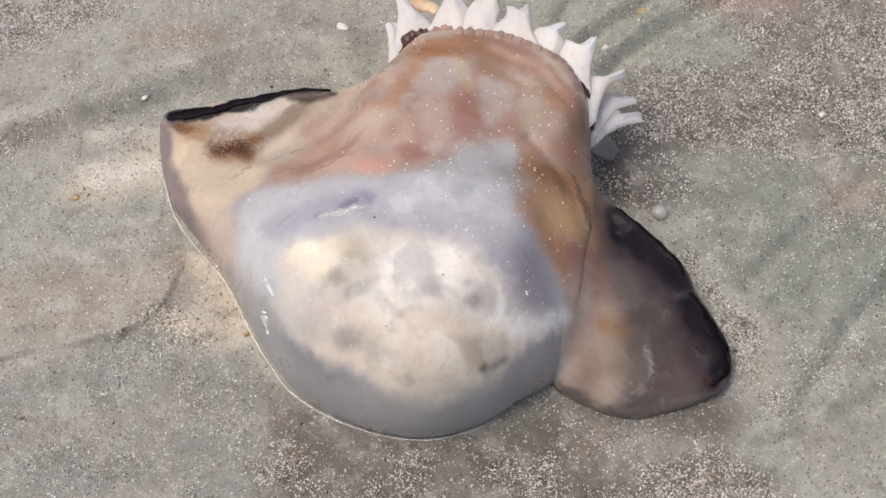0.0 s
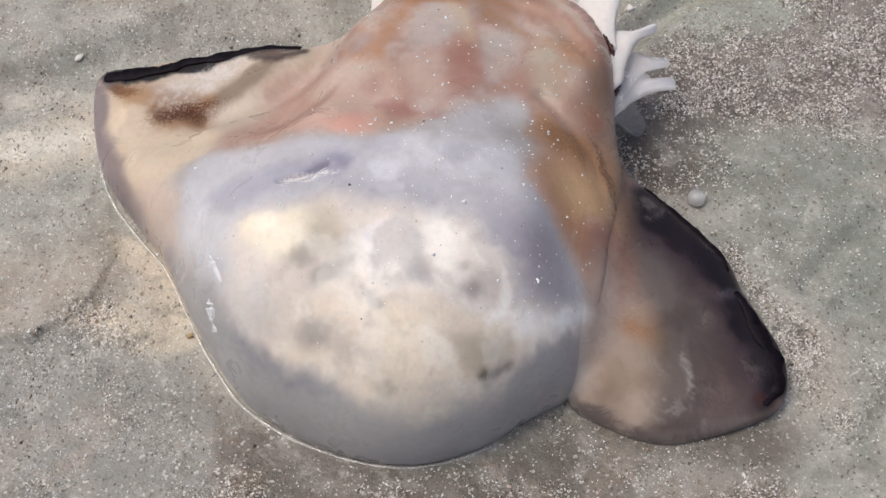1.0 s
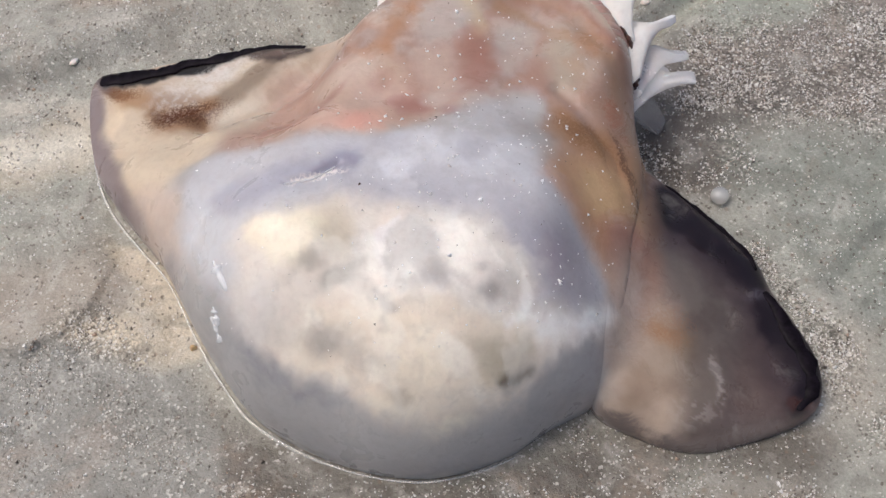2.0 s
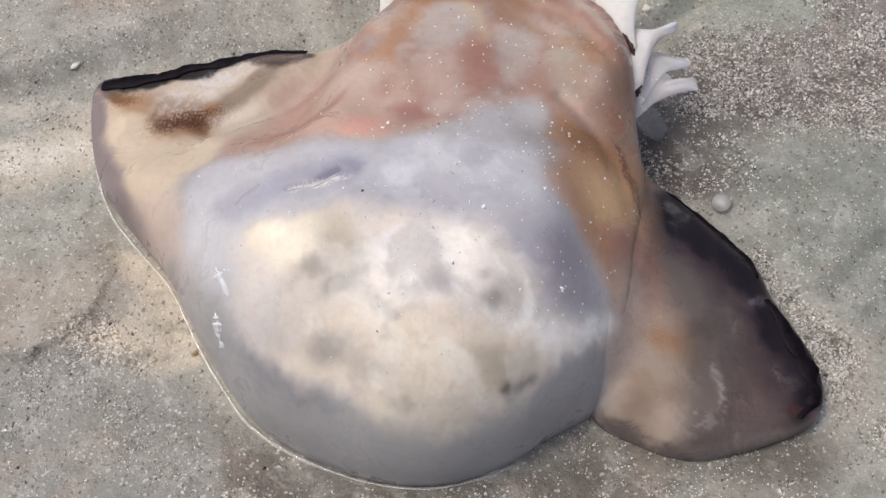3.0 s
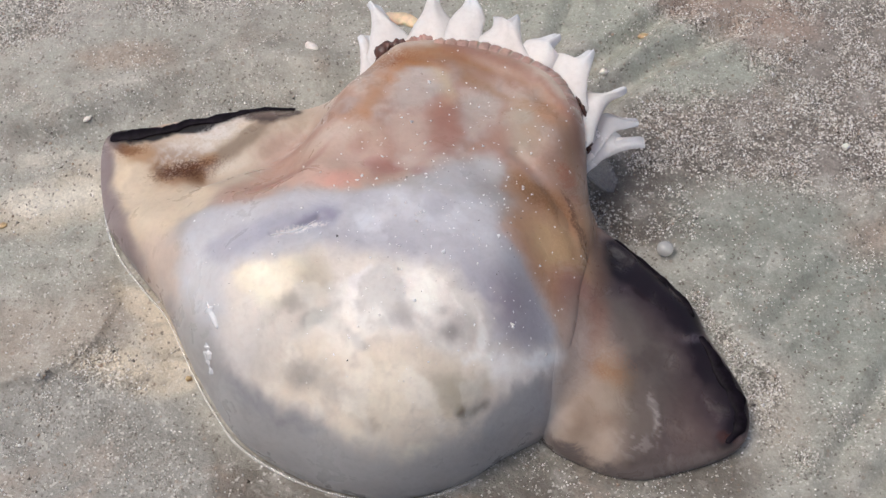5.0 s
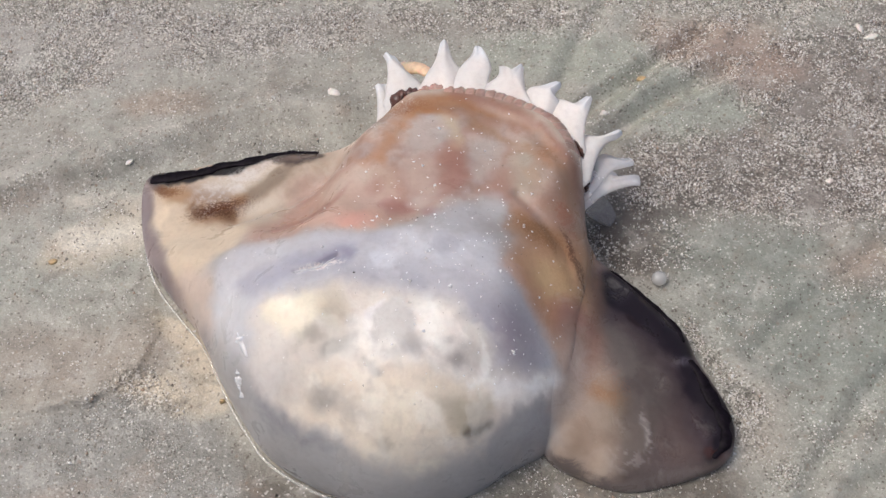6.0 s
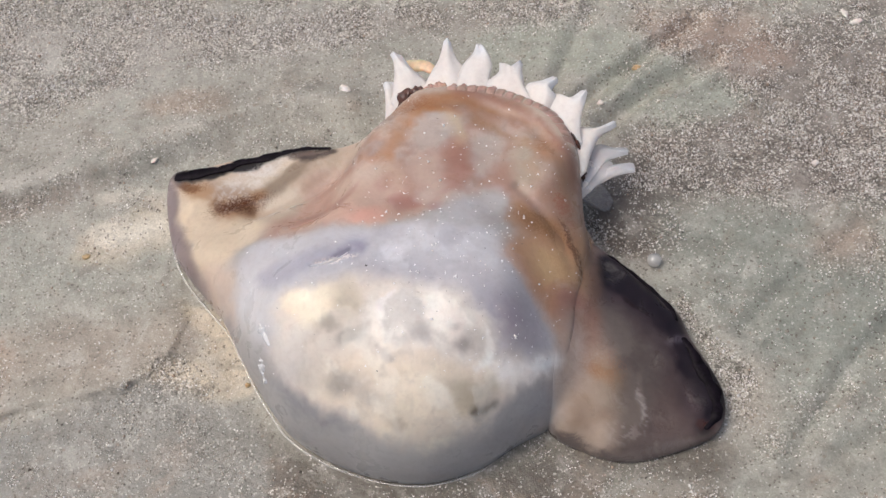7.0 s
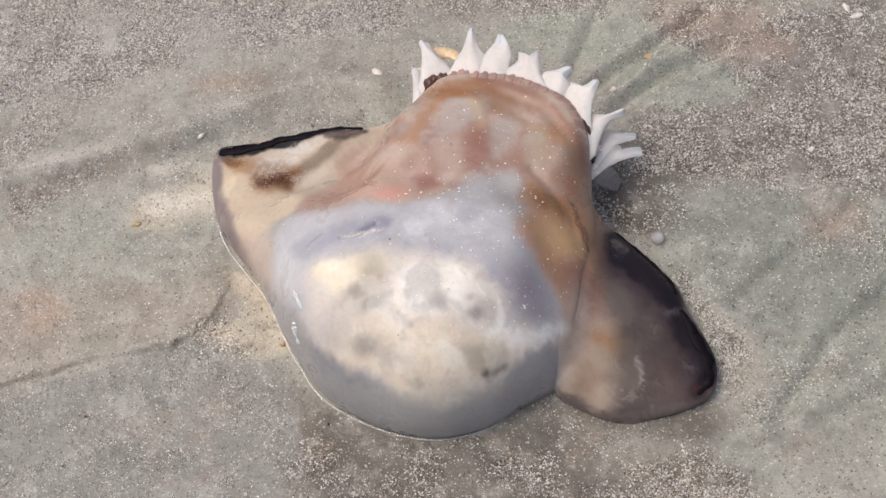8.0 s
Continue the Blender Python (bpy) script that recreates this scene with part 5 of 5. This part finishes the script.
def build_lappets():
    """Rounded lobes along the collar of the bell."""
    collar = spline([(0.0690, 0.045, 0.031), (0.066, 0.053, 0.0335), (0.058, 0.0622, 0.0355), (0.047, 0.067, 0.037), (0.036, 0.0706, 0.0375), (0.020, 0.072, 0.0368)], 60, False)
    step = np.r_[0, np.cumsum(np.linalg.norm(np.diff(collar, axis=0), axis=1))]
    count = 16
    for k in range(count):
        at = step[-1] * (k + 0.5) / count
        c = np.array([np.interp(at, step, collar[:, q]) for q in range(3)])
        b = np.array([np.interp(at + 0.001, step, collar[:, q]) for q in range(3)])
        along = (b - c) / np.linalg.norm(b - c)
        out = np.cross(along, (0, 0, 1.0)) * 1.0
        out /= np.linalg.norm(out)
        size = step[-1] / count * random.uniform(0.46, 0.50)
        long = random.uniform(0.0026, 0.0036)
        nu, nv = 9, 10
        top, bottom = [], []
        for v in range(nv):
            for u in range(nu):
                a = -1 + 2 * u / (nu - 1)
                f = v / (nv - 1)
                reach = -0.007 + f * (0.007 + long * math.sqrt(max(0.0, 1 - a * a)))
                q = c + along * size * a * (1 - 0.12 * f ** 6) + out * reach
                h = bell_shell.height(q[0], q[1])
                base = min(c[2] - 0.0004 + 0.5 * min(reach, 0), 1) if h is None else h
                swell = 0.0008 * math.sqrt(max(0.0, 1 - a ** 4)) * min(1.0, f * 2.2) - 0.0003
                drop = 0.0022 * max(0.0, (f - 0.75) / 0.25) ** 2
                top.append((q[0], q[1], max(base, c[2] - 0.001) + swell - drop))
                bottom.append((q[0], q[1], c[2] - 0.005))
        idx = np.arange(nu * nv).reshape(nv, nu)
        faces = [(idx[v, u], idx[v, u + 1], idx[v + 1, u + 1], idx[v + 1, u]) for v in range(nv - 1) for u in range(nu - 1)]
        loop = [*idx[0, :-1], *idx[:-1, -1], *idx[-1, :0:-1], *idx[:0:-1, 0]]
        off = nu * nv
        faces += [tuple(i + off for i in f)[::-1] for f in faces]
        faces += [(loop[k2], loop[k2 - 1], loop[k2 - 1] + off, loop[k2] + off) for k2 in range(len(loop))]
        faces = [tuple(int(i) for i in f) for f in faces]
        tidy(mesh_object("lappet", top + bottom, faces, MAT_LAPPET, jelly))


build_lappets()


def band(name, points, half, thick, label, material, rag_amount=0.5, seed=5, pace=6.0):
    """A crinkled band along a line."""
    n = 72
    c = spline(points, n, False)
    across = np.gradient(c, axis=0)
    across /= np.linalg.norm(across, axis=1)[:, None]
    side = np.cross(across, (0, 0, 1.0))
    t = np.linspace(0, 1, n)
    taper = np.sqrt(np.clip(1 - (2 * t - 1) ** 4, 0.02, 1))
    rag = 1 + 2 * rag_amount * (fbm(t * pace, t * 0, 1.0, seed, 3) - 0.5)
    lift = thick * 0.6 * (fbm(t * pace * 1.4, t * 0, 1.0, seed + 9, 2) - 0.5)
    c = c + side * (half * rag_amount * (fbm(t * pace * 1.2, t * 0, 1.0, seed + 4, 3) - 0.5))[:, None] + np.outer(lift, (0, 0, 1.0))
    verts, faces = loft(c, half * taper * rag, thick * taper * (0.7 + 0.6 * rag) / 1.3, side, [np.array((0, 0, 1.0))] * n, 12)
    return tidy(mesh_object(name, verts, faces, material, jelly, label))


def on_flap(points, lift):
    return [(x, y, max(flap_shell.height(x, y) or 0.004, bell_shell.height(x, y) or 0.0) + lift) for x, y in points]


def on_bell(points, lift):
    return [(x, y, (bell_shell.height(x, y) or 0.005) + lift) for x, y in points]


band("margin_band", on_bell([(-0.0900, 0.0492), (-0.0855, 0.0496), (-0.0792, 0.0504), (-0.0708, 0.0516)], 0.0004), 0.0021, 0.0005, "rolled black wing edge", MAT_MARGIN, 0.35, 5, 5.0)
band("margin_band", on_bell([(-0.0740, 0.0506), (-0.0680, 0.0524), (-0.0648, 0.0543), (-0.0598, 0.0550), (-0.0520, 0.0566), (-0.0450, 0.0580)], 0.0004), 0.0016, 0.0005, "folded black wing edge", MAT_MARGIN, 0.6, 6, 6.0)
band("margin_band", on_bell([(-0.0480, 0.0576), (-0.0431, 0.0582), (-0.0354, 0.0582), (-0.0265, 0.0576)], 0.0003), 0.0012, 0.0004, "dark brown wing edge", MAT_MARGIN, 0.5, 8, 5.0)
band("margin_band", on_flap([(0.0800, 0.0128), (0.0878, 0.0075), (0.0960, 0.0000), (0.1026, -0.0067), (0.1050, -0.0117)], 0.0), 0.0010, 0.0007, "blackish purple crinkled edge", MAT_MARGIN, 0.5, 25, 9.0)
band("margin_band", on_flap([(0.1068, -0.0180), (0.1108, -0.0252), (0.1150, -0.0330), (0.1176, -0.0397), (0.1176, -0.0462), (0.1135, -0.0520)], 0.0001), 0.0022, 0.0008, "blackish purple crinkled edge", MAT_MARGIN, 0.5, 27, 9.0)
band("collar_fold", [(-0.0028, 0.0632, 0.0278), (0.0005, 0.0660, 0.0315), (0.0026, 0.0685, 0.0345)], 0.0008, 0.0012, "dark brown crinkled fold", MAT_FOLD, 0.7, 34, 6.0)
band("collar_fold", [(0.0010, 0.0672, 0.0335), (0.0040, 0.0693, 0.0362), (0.0078, 0.0695, 0.0376), (0.0112, 0.0696, 0.0386)], 0.0022, 0.0013, "dark brown crinkled fold", MAT_FOLD, 0.8, 35, 6.0)
band("collar_fold", [(0.0105, 0.0698, 0.0386), (0.0145, 0.0704, 0.0394), (0.0195, 0.0712, 0.0396)], 0.0013, 0.0010, "pinkish torn fold", MAT_LAPPET, 0.8, 37, 6.0)
band("collar_fold", [(0.0662, 0.0515, 0.0368), (0.0688, 0.0475, 0.0352), (0.0700, 0.0438, 0.0330)], 0.0006, 0.0012, "dark brown crinkled fold", MAT_FOLD, 0.8, 38, 8.0)
band("collar_fold", [(0.0716, 0.0445, 0.0325), (0.0714, 0.0405, 0.0305), (0.0710, 0.0365, 0.0280), (0.0702, 0.0338, 0.0255)], 0.0010, 0.0016, "dark brown crinkled fold", MAT_FOLD, 0.8, 39, 8.0)
slit = [(-0.0215, -0.0150), (-0.0185, -0.0142), (-0.0155, -0.0140), (-0.0125, -0.0122), (-0.0090, -0.0090)]
band("slit_lip", [(x, y, bell_shell.height(x, y) + 0.0002) for x, y in slit], 0.00024, 0.0003, "thin white lip of a torn slit", MAT_ARM, 0.4, 45, 4.0)
band("stained_tissue", [(0.0010, 0.0880, 0.0275), (0.0050, 0.0890, 0.0278), (0.0090, 0.0885, 0.0282), (0.0130, 0.0850, 0.0290)], 0.0028, 0.0014, "orange stained tissue between the arms", plain_material("orange_tissue", (224, 196, 162), 0.4, 0.15, 0.4, 350), 0.3, 47, 2.0)


def build_thin_film():
    """A clear skin hanging from the lowest arm."""
    m = Nodes("clear_film")
    p = m.position()
    n = m.noise(p, 300.0, 3.0).outputs[0]
    m.set(Base_Color=(0.75, 0.72, 0.70), Roughness=0.2, Transmission_Weight=0.8, IOR=1.2, Normal=m.bump(n, 0.3, 0.0008))
    a = spline([(0.0690, 0.0335, 0.0200), (0.0745, 0.0350, 0.0120), (0.0790, 0.0375, 0.0040), (0.0815, 0.0395, 0.0015)], 14, False)
    b = spline([(0.0700, 0.0440, 0.0220), (0.0760, 0.0445, 0.0160), (0.0805, 0.0440, 0.0080), (0.0830, 0.0425, 0.0030)], 14, False)
    top = [a[i] + (b[i] - a[i]) * k / 7 + np.array((0, 0, 0.0010 * math.sin(math.pi * k / 7))) for i in range(14) for k in range(8)]
    under = [v - np.array((0, 0, 0.0005)) for v in top]
    idx = np.arange(14 * 8).reshape(14, 8)
    faces = [(idx[i, k], idx[i, k + 1], idx[i + 1, k + 1], idx[i + 1, k]) for i in range(13) for k in range(7)]
    loop = [*idx[0, :-1], *idx[:-1, -1], *idx[-1, :0:-1], *idx[:0:-1, 0]]
    faces += [tuple(i + 112 for i in f)[::-1] for f in faces]
    faces += [(loop[q], loop[q - 1], loop[q - 1] + 112, loop[q] + 112) for q in range(len(loop))]
    tidy(mesh_object("film", top + under, [tuple(int(i) for i in f) for f in faces], m.mat, jelly, "clear greyish hanging film"))


build_thin_film()


def build_glint_beads():
    """Small glossy beads added on the steep side of the bell to imitate glints."""
    m = Nodes("glint_gloss")
    # near-white gloss, so that the added beads read as highlights
    m.set(Base_Color=(0.97, 0.97, 0.97), Roughness=0.09, Transmission_Weight=0.5, IOR=1.36, Coat_Weight=1.0, Coat_Roughness=0.02)
    for points, half in (([(-0.0392, -0.0318), (-0.0378, -0.0345), (-0.0352, -0.0392)], 0.0011), ([(-0.0396, -0.0405), (-0.0388, -0.0425), (-0.0384, -0.0445)], 0.0009), ([(-0.0402, -0.0418), (-0.0392, -0.0440), (-0.0380, -0.0470)], 0.0008), ([(-0.0382, -0.0462), (-0.0374, -0.0472)], 0.0010), ([(-0.0395, -0.0500), (-0.0380, -0.0520)], 0.0006)):
        line = [(x, y, bell_shell.height(x, y)) for x, y in points]
        c = spline(line, 18, False)
        t = np.linspace(0, 1, 18)
        taper = np.sqrt(np.clip(1 - (2 * t - 1) ** 2, 0.02, 1)) * (0.25 + 1.3 * value_noise(t * 7 + 40 * half / 0.001, t * 0, 1.0, 91))
        along = c[-1] - c[0]
        along /= np.linalg.norm(along)
        face = np.array((-0.62, -0.36, 0.7))
        side = np.cross(face, along)
        side /= np.linalg.norm(side)
        verts, faces = loft(c, 1.3 * half * taper, half * 0.7 * taper, [side] * 18, [face] * 18, 14)
        ob = tidy(mesh_object("glint_bead", verts, faces, m.mat, jelly, "whitish glossy bead in place of a glint"))
        ob.visible_shadow = False


build_glint_beads()


def build_water_rim():
    """The bead of water that the bell draws up along its foot."""
    m = Nodes("water_bead")
    m.set(Base_Color=(0.93, 0.91, 0.87), Roughness=0.08, Transmission_Weight=0.75, IOR=1.33)
    full = spline(BELL + BELL_BACK, 320, True)
    c = full[0:118, :2]
    along = np.gradient(c, axis=0)
    along /= np.linalg.norm(along, axis=1)[:, None]
    out = np.column_stack([along[:, 1], -along[:, 0]])
    out *= np.sign(((c - np.array((0.015, 0))) * out).sum(1))[:, None]
    t = np.linspace(0, 1, len(c))
    c = c + out * (0.0003 + 0.0006 * smooth(0.35, 0.2, t))[:, None]
    z = sand_height(c[:, 0], c[:, 1]) + 0.0003
    t = np.linspace(0, 1, len(c))
    half = 0.0005 * (0.5 + 0.7 * value_noise(t * 20, t * 0, 1.0, 15)) * np.sqrt(np.clip(1 - (2 * t - 1) ** 6, 0.02, 1))
    out = np.column_stack([out, np.zeros(len(c))])
    verts, faces = loft(np.column_stack([c, z]), half, half * 0.8, out, [np.array((0, 0, 1.0))] * len(c), 10)
    ob = mesh_object("water_bead", verts, faces, m.mat)
    ob.visible_shadow = False
    tagged(ob, "thin clear bead of water along the foot of the jellyfish", "water")


build_water_rim()


# ---- small things on the sand ----
MAT_SHELL = plain_material("shell_white", (232, 222, 210), 0.35, 0.15, 0.1, 500)
MAT_AMBER = plain_material("amber_stone", (190, 162, 118), 0.4, 0.3, 0.1, 600)
MAT_GRAIN = grain_material("sand_grain", [(0.0, (84, 74, 66)), (0.06, (146, 135, 124)), (0.22, (178, 168, 156)), (0.40, (212, 204, 193)), (0.60, (244, 240, 234)), (0.96, (172, 148, 128))])
MAT_SPECK = grain_material("pale_grain", [(0.0, (222, 214, 206)), (0.2, (240, 236, 230)), (0.45, (252, 250, 248))])
MAT_DARK_SPECK = grain_material("dark_grain", [(0.0, (58, 50, 44)), (0.5, (92, 80, 70))])


def ground_z(x, y):
    return float(sand_height(np.array([x]), np.array([y]))[0])


def place_pebble(name, x, y, rx, ry, rz, turn, material, label, category, group="", tilt=0, seed=1.0, rough=0.25):
    verts, faces = pebble(seed, rx, ry, rz, rough)
    ob = mesh_object(name, verts, faces, material)
    ob.matrix_basis = pose(x, y, ground_z(x, y) + rz * 0.55, tilt, 0, turn)
    return tagged(ob, label, category, group)


place_pebble("shell_chip", -0.0265, 0.0952, 0.0028, 0.0016, 0.0008, -25, MAT_SHELL, "small white shell chip lying on wet sand", "shell", "shell chips", 12, 1.0, 0.5)
place_pebble("shell_chip", 0.0780, 0.0885, 0.0014, 0.0012, 0.0009, 20, MAT_SHELL, "tiny white shell chip on dark sand", "shell", "shell chips", 0, 2.0, 0.5)
place_pebble("shell_chip", 0.1610, 0.0625, 0.0017, 0.0012, 0.0008, 35, MAT_SHELL, "tiny white shell chip on coarse sand", "shell", "shell chips", 0, 3.0, 0.5)
place_pebble("shell_chip", -0.1015, 0.0612, 0.0016, 0.0010, 0.0007, 40, MAT_SHELL, "tiny white shell chip beside a ripple", "shell", "shell chips", 0, 4.0, 0.5)
place_pebble("shell_chip", 0.1785, 0.1360, 0.0024, 0.0013, 0.0006, 115, MAT_SHELL, "curved white shell fragment on coarse sand", "shell", "shell chips", 10, 7.0, 0.4)
place_pebble("shell_chip", 0.1828, 0.1318, 0.0028, 0.0012, 0.0006, 20, MAT_SHELL, "long white shell fragment on coarse sand", "shell", "shell chips", 8, 8.0, 0.4)
place_pebble("pebble", 0.0930, 0.1095, 0.0019, 0.0015, 0.0007, 0, MAT_AMBER, "small amber pebble half sunk in sand", "pebble", "pebbles", 0, 5.0, 0.4)
place_pebble("pebble", -0.1225, 0.0175, 0.0017, 0.0011, 0.0006, 15, MAT_AMBER, "small amber pebble half sunk in sand", "pebble", "pebbles", 0, 6.0, 0.4)
place_pebble("pebble", -0.0512, -0.0362, 0.0011, 0.0008, 0.0010, 15, MAT_AMBER, "tiny amber pebble against the foot of the jellyfish", "pebble", "pebbles", 0, 9.0, 0.4)


def build_bubble():
    m = Nodes("bubble_skin")
    m.set(Base_Color=(0.97, 0.97, 0.95), Roughness=0.03, Transmission_Weight=0.7, IOR=1.33, Coat_Weight=1.0, Coat_Roughness=0.03)
    bm = bmesh.new()
    bmesh.ops.create_uvsphere(bm, u_segments=32, v_segments=20, radius=0.0030)
    for v in bm.verts:
        v.co.z = max(v.co.z * 0.85 + 0.0014, -0.0004)
    me = bpy.data.meshes.new("foam_bubble")
    bm.to_mesh(me)
    bm.free()
    me.materials.append(m.mat)
    me.polygons.foreach_set("use_smooth", [True] * len(me.polygons))
    ob = new("foam_bubble", me)
    ob.location = (0.098, 0.018, ground_z(0.098, 0.018))
    tagged(ob, "round whitish foam bubble resting on wet sand", "bubble")


build_bubble()


# ---- grains ----
def grains(name, places, sizes, label, material, seed=3):
    """Many tiny angular grains as one mesh."""
    rs = np.random.RandomState(seed)
    n = len(places)
    solid = np.array([(1, 1, 1), (1, -1, -1), (-1, 1, -1), (-1, -1, 1)], float) * 0.75
    tri = np.array([(0, 1, 2), (0, 3, 1), (0, 2, 3), (1, 3, 2)])
    q, _ = np.linalg.qr(rs.normal(size=(n, 3, 3)))
    q = q * np.sign(np.linalg.det(q))[:, None, None]
    stretch = rs.uniform(0.6, 1.5, (n, 1, 3))
    v = np.einsum("nij,nkj->nki", q, solid[None] * stretch) * sizes[:, None, None] + places[:, None, :]
    f = (tri[None] + 4 * np.arange(n)[:, None, None]).reshape(-1, 3)
    me = bpy.data.meshes.new(name)
    me.vertices.add(4 * n)
    me.vertices.foreach_set("co", v.astype(np.float32).ravel())
    me.loops.add(len(f) * 3)
    me.loops.foreach_set("vertex_index", f.astype(np.int32).ravel())
    me.polygons.add(len(f))
    me.polygons.foreach_set("loop_start", np.arange(0, len(f) * 3, 3, dtype=np.int32))
    me.update(calc_edges=True)
    me.validate()
    me.materials.append(material)
    return tagged(new(name, me), label, "sand", kind="stuff")


def build_sand_grains():
    rs = np.random.RandomState(8)
    n = 900000
    x, y = rs.uniform(-0.235, 0.215, n), rs.uniform(-0.125, 0.185, n)
    coarse = coarseness(x, y)
    keep = rs.rand(n) < coarse * (0.08 + 0.72 * smooth(0.36, 0.62, fbm(x, y, 0.006, 61, 4)))
    x, y = x[keep], y[keep]
    size = np.exp(rs.normal(math.log(0.00019), 0.42, len(x))).clip(0.00011, 0.0006)
    z = sand_height(x, y) + size * 0.25
    grains("sand_grains", np.column_stack([x, y, z]), size, "loose white, tan and dark shell grains scattered over wet sand", MAT_GRAIN)


def build_specks():
    rs = np.random.RandomState(9)
    for name, count, size, tone, label in (("pale_specks", 430, 0.00024, MAT_SPECK, "pale sand grains stuck on the wet jellyfish"), ("dark_specks", 80, 0.00014, MAT_DARK_SPECK, "dark sand grains stuck on the wet jellyfish")):
        places = []
        while len(places) < count:
            x, y = (rs.normal(0.03, 0.022), rs.normal(0.0, 0.026)) if len(places) % 3 else (rs.uniform(-0.05, 0.07), rs.uniform(-0.06, 0.06))
            z = bell_shell.height(x, y)
            if z is not None and z > 0.03:
                places.append((x, y, z))
        if size > 0.0002:
            for k in range(22):
                x, y = rs.normal(0.046, 0.0045), rs.normal(-0.037, 0.0045)
                places.append((x, y, bell_shell.height(x, y)))
        sizes = np.exp(rs.normal(math.log(size), 0.4, len(places))).clip(0.0001, 0.0006)
        grains(name, np.array(places), sizes, label, tone, seed=5)


build_sand_grains()
build_specks()
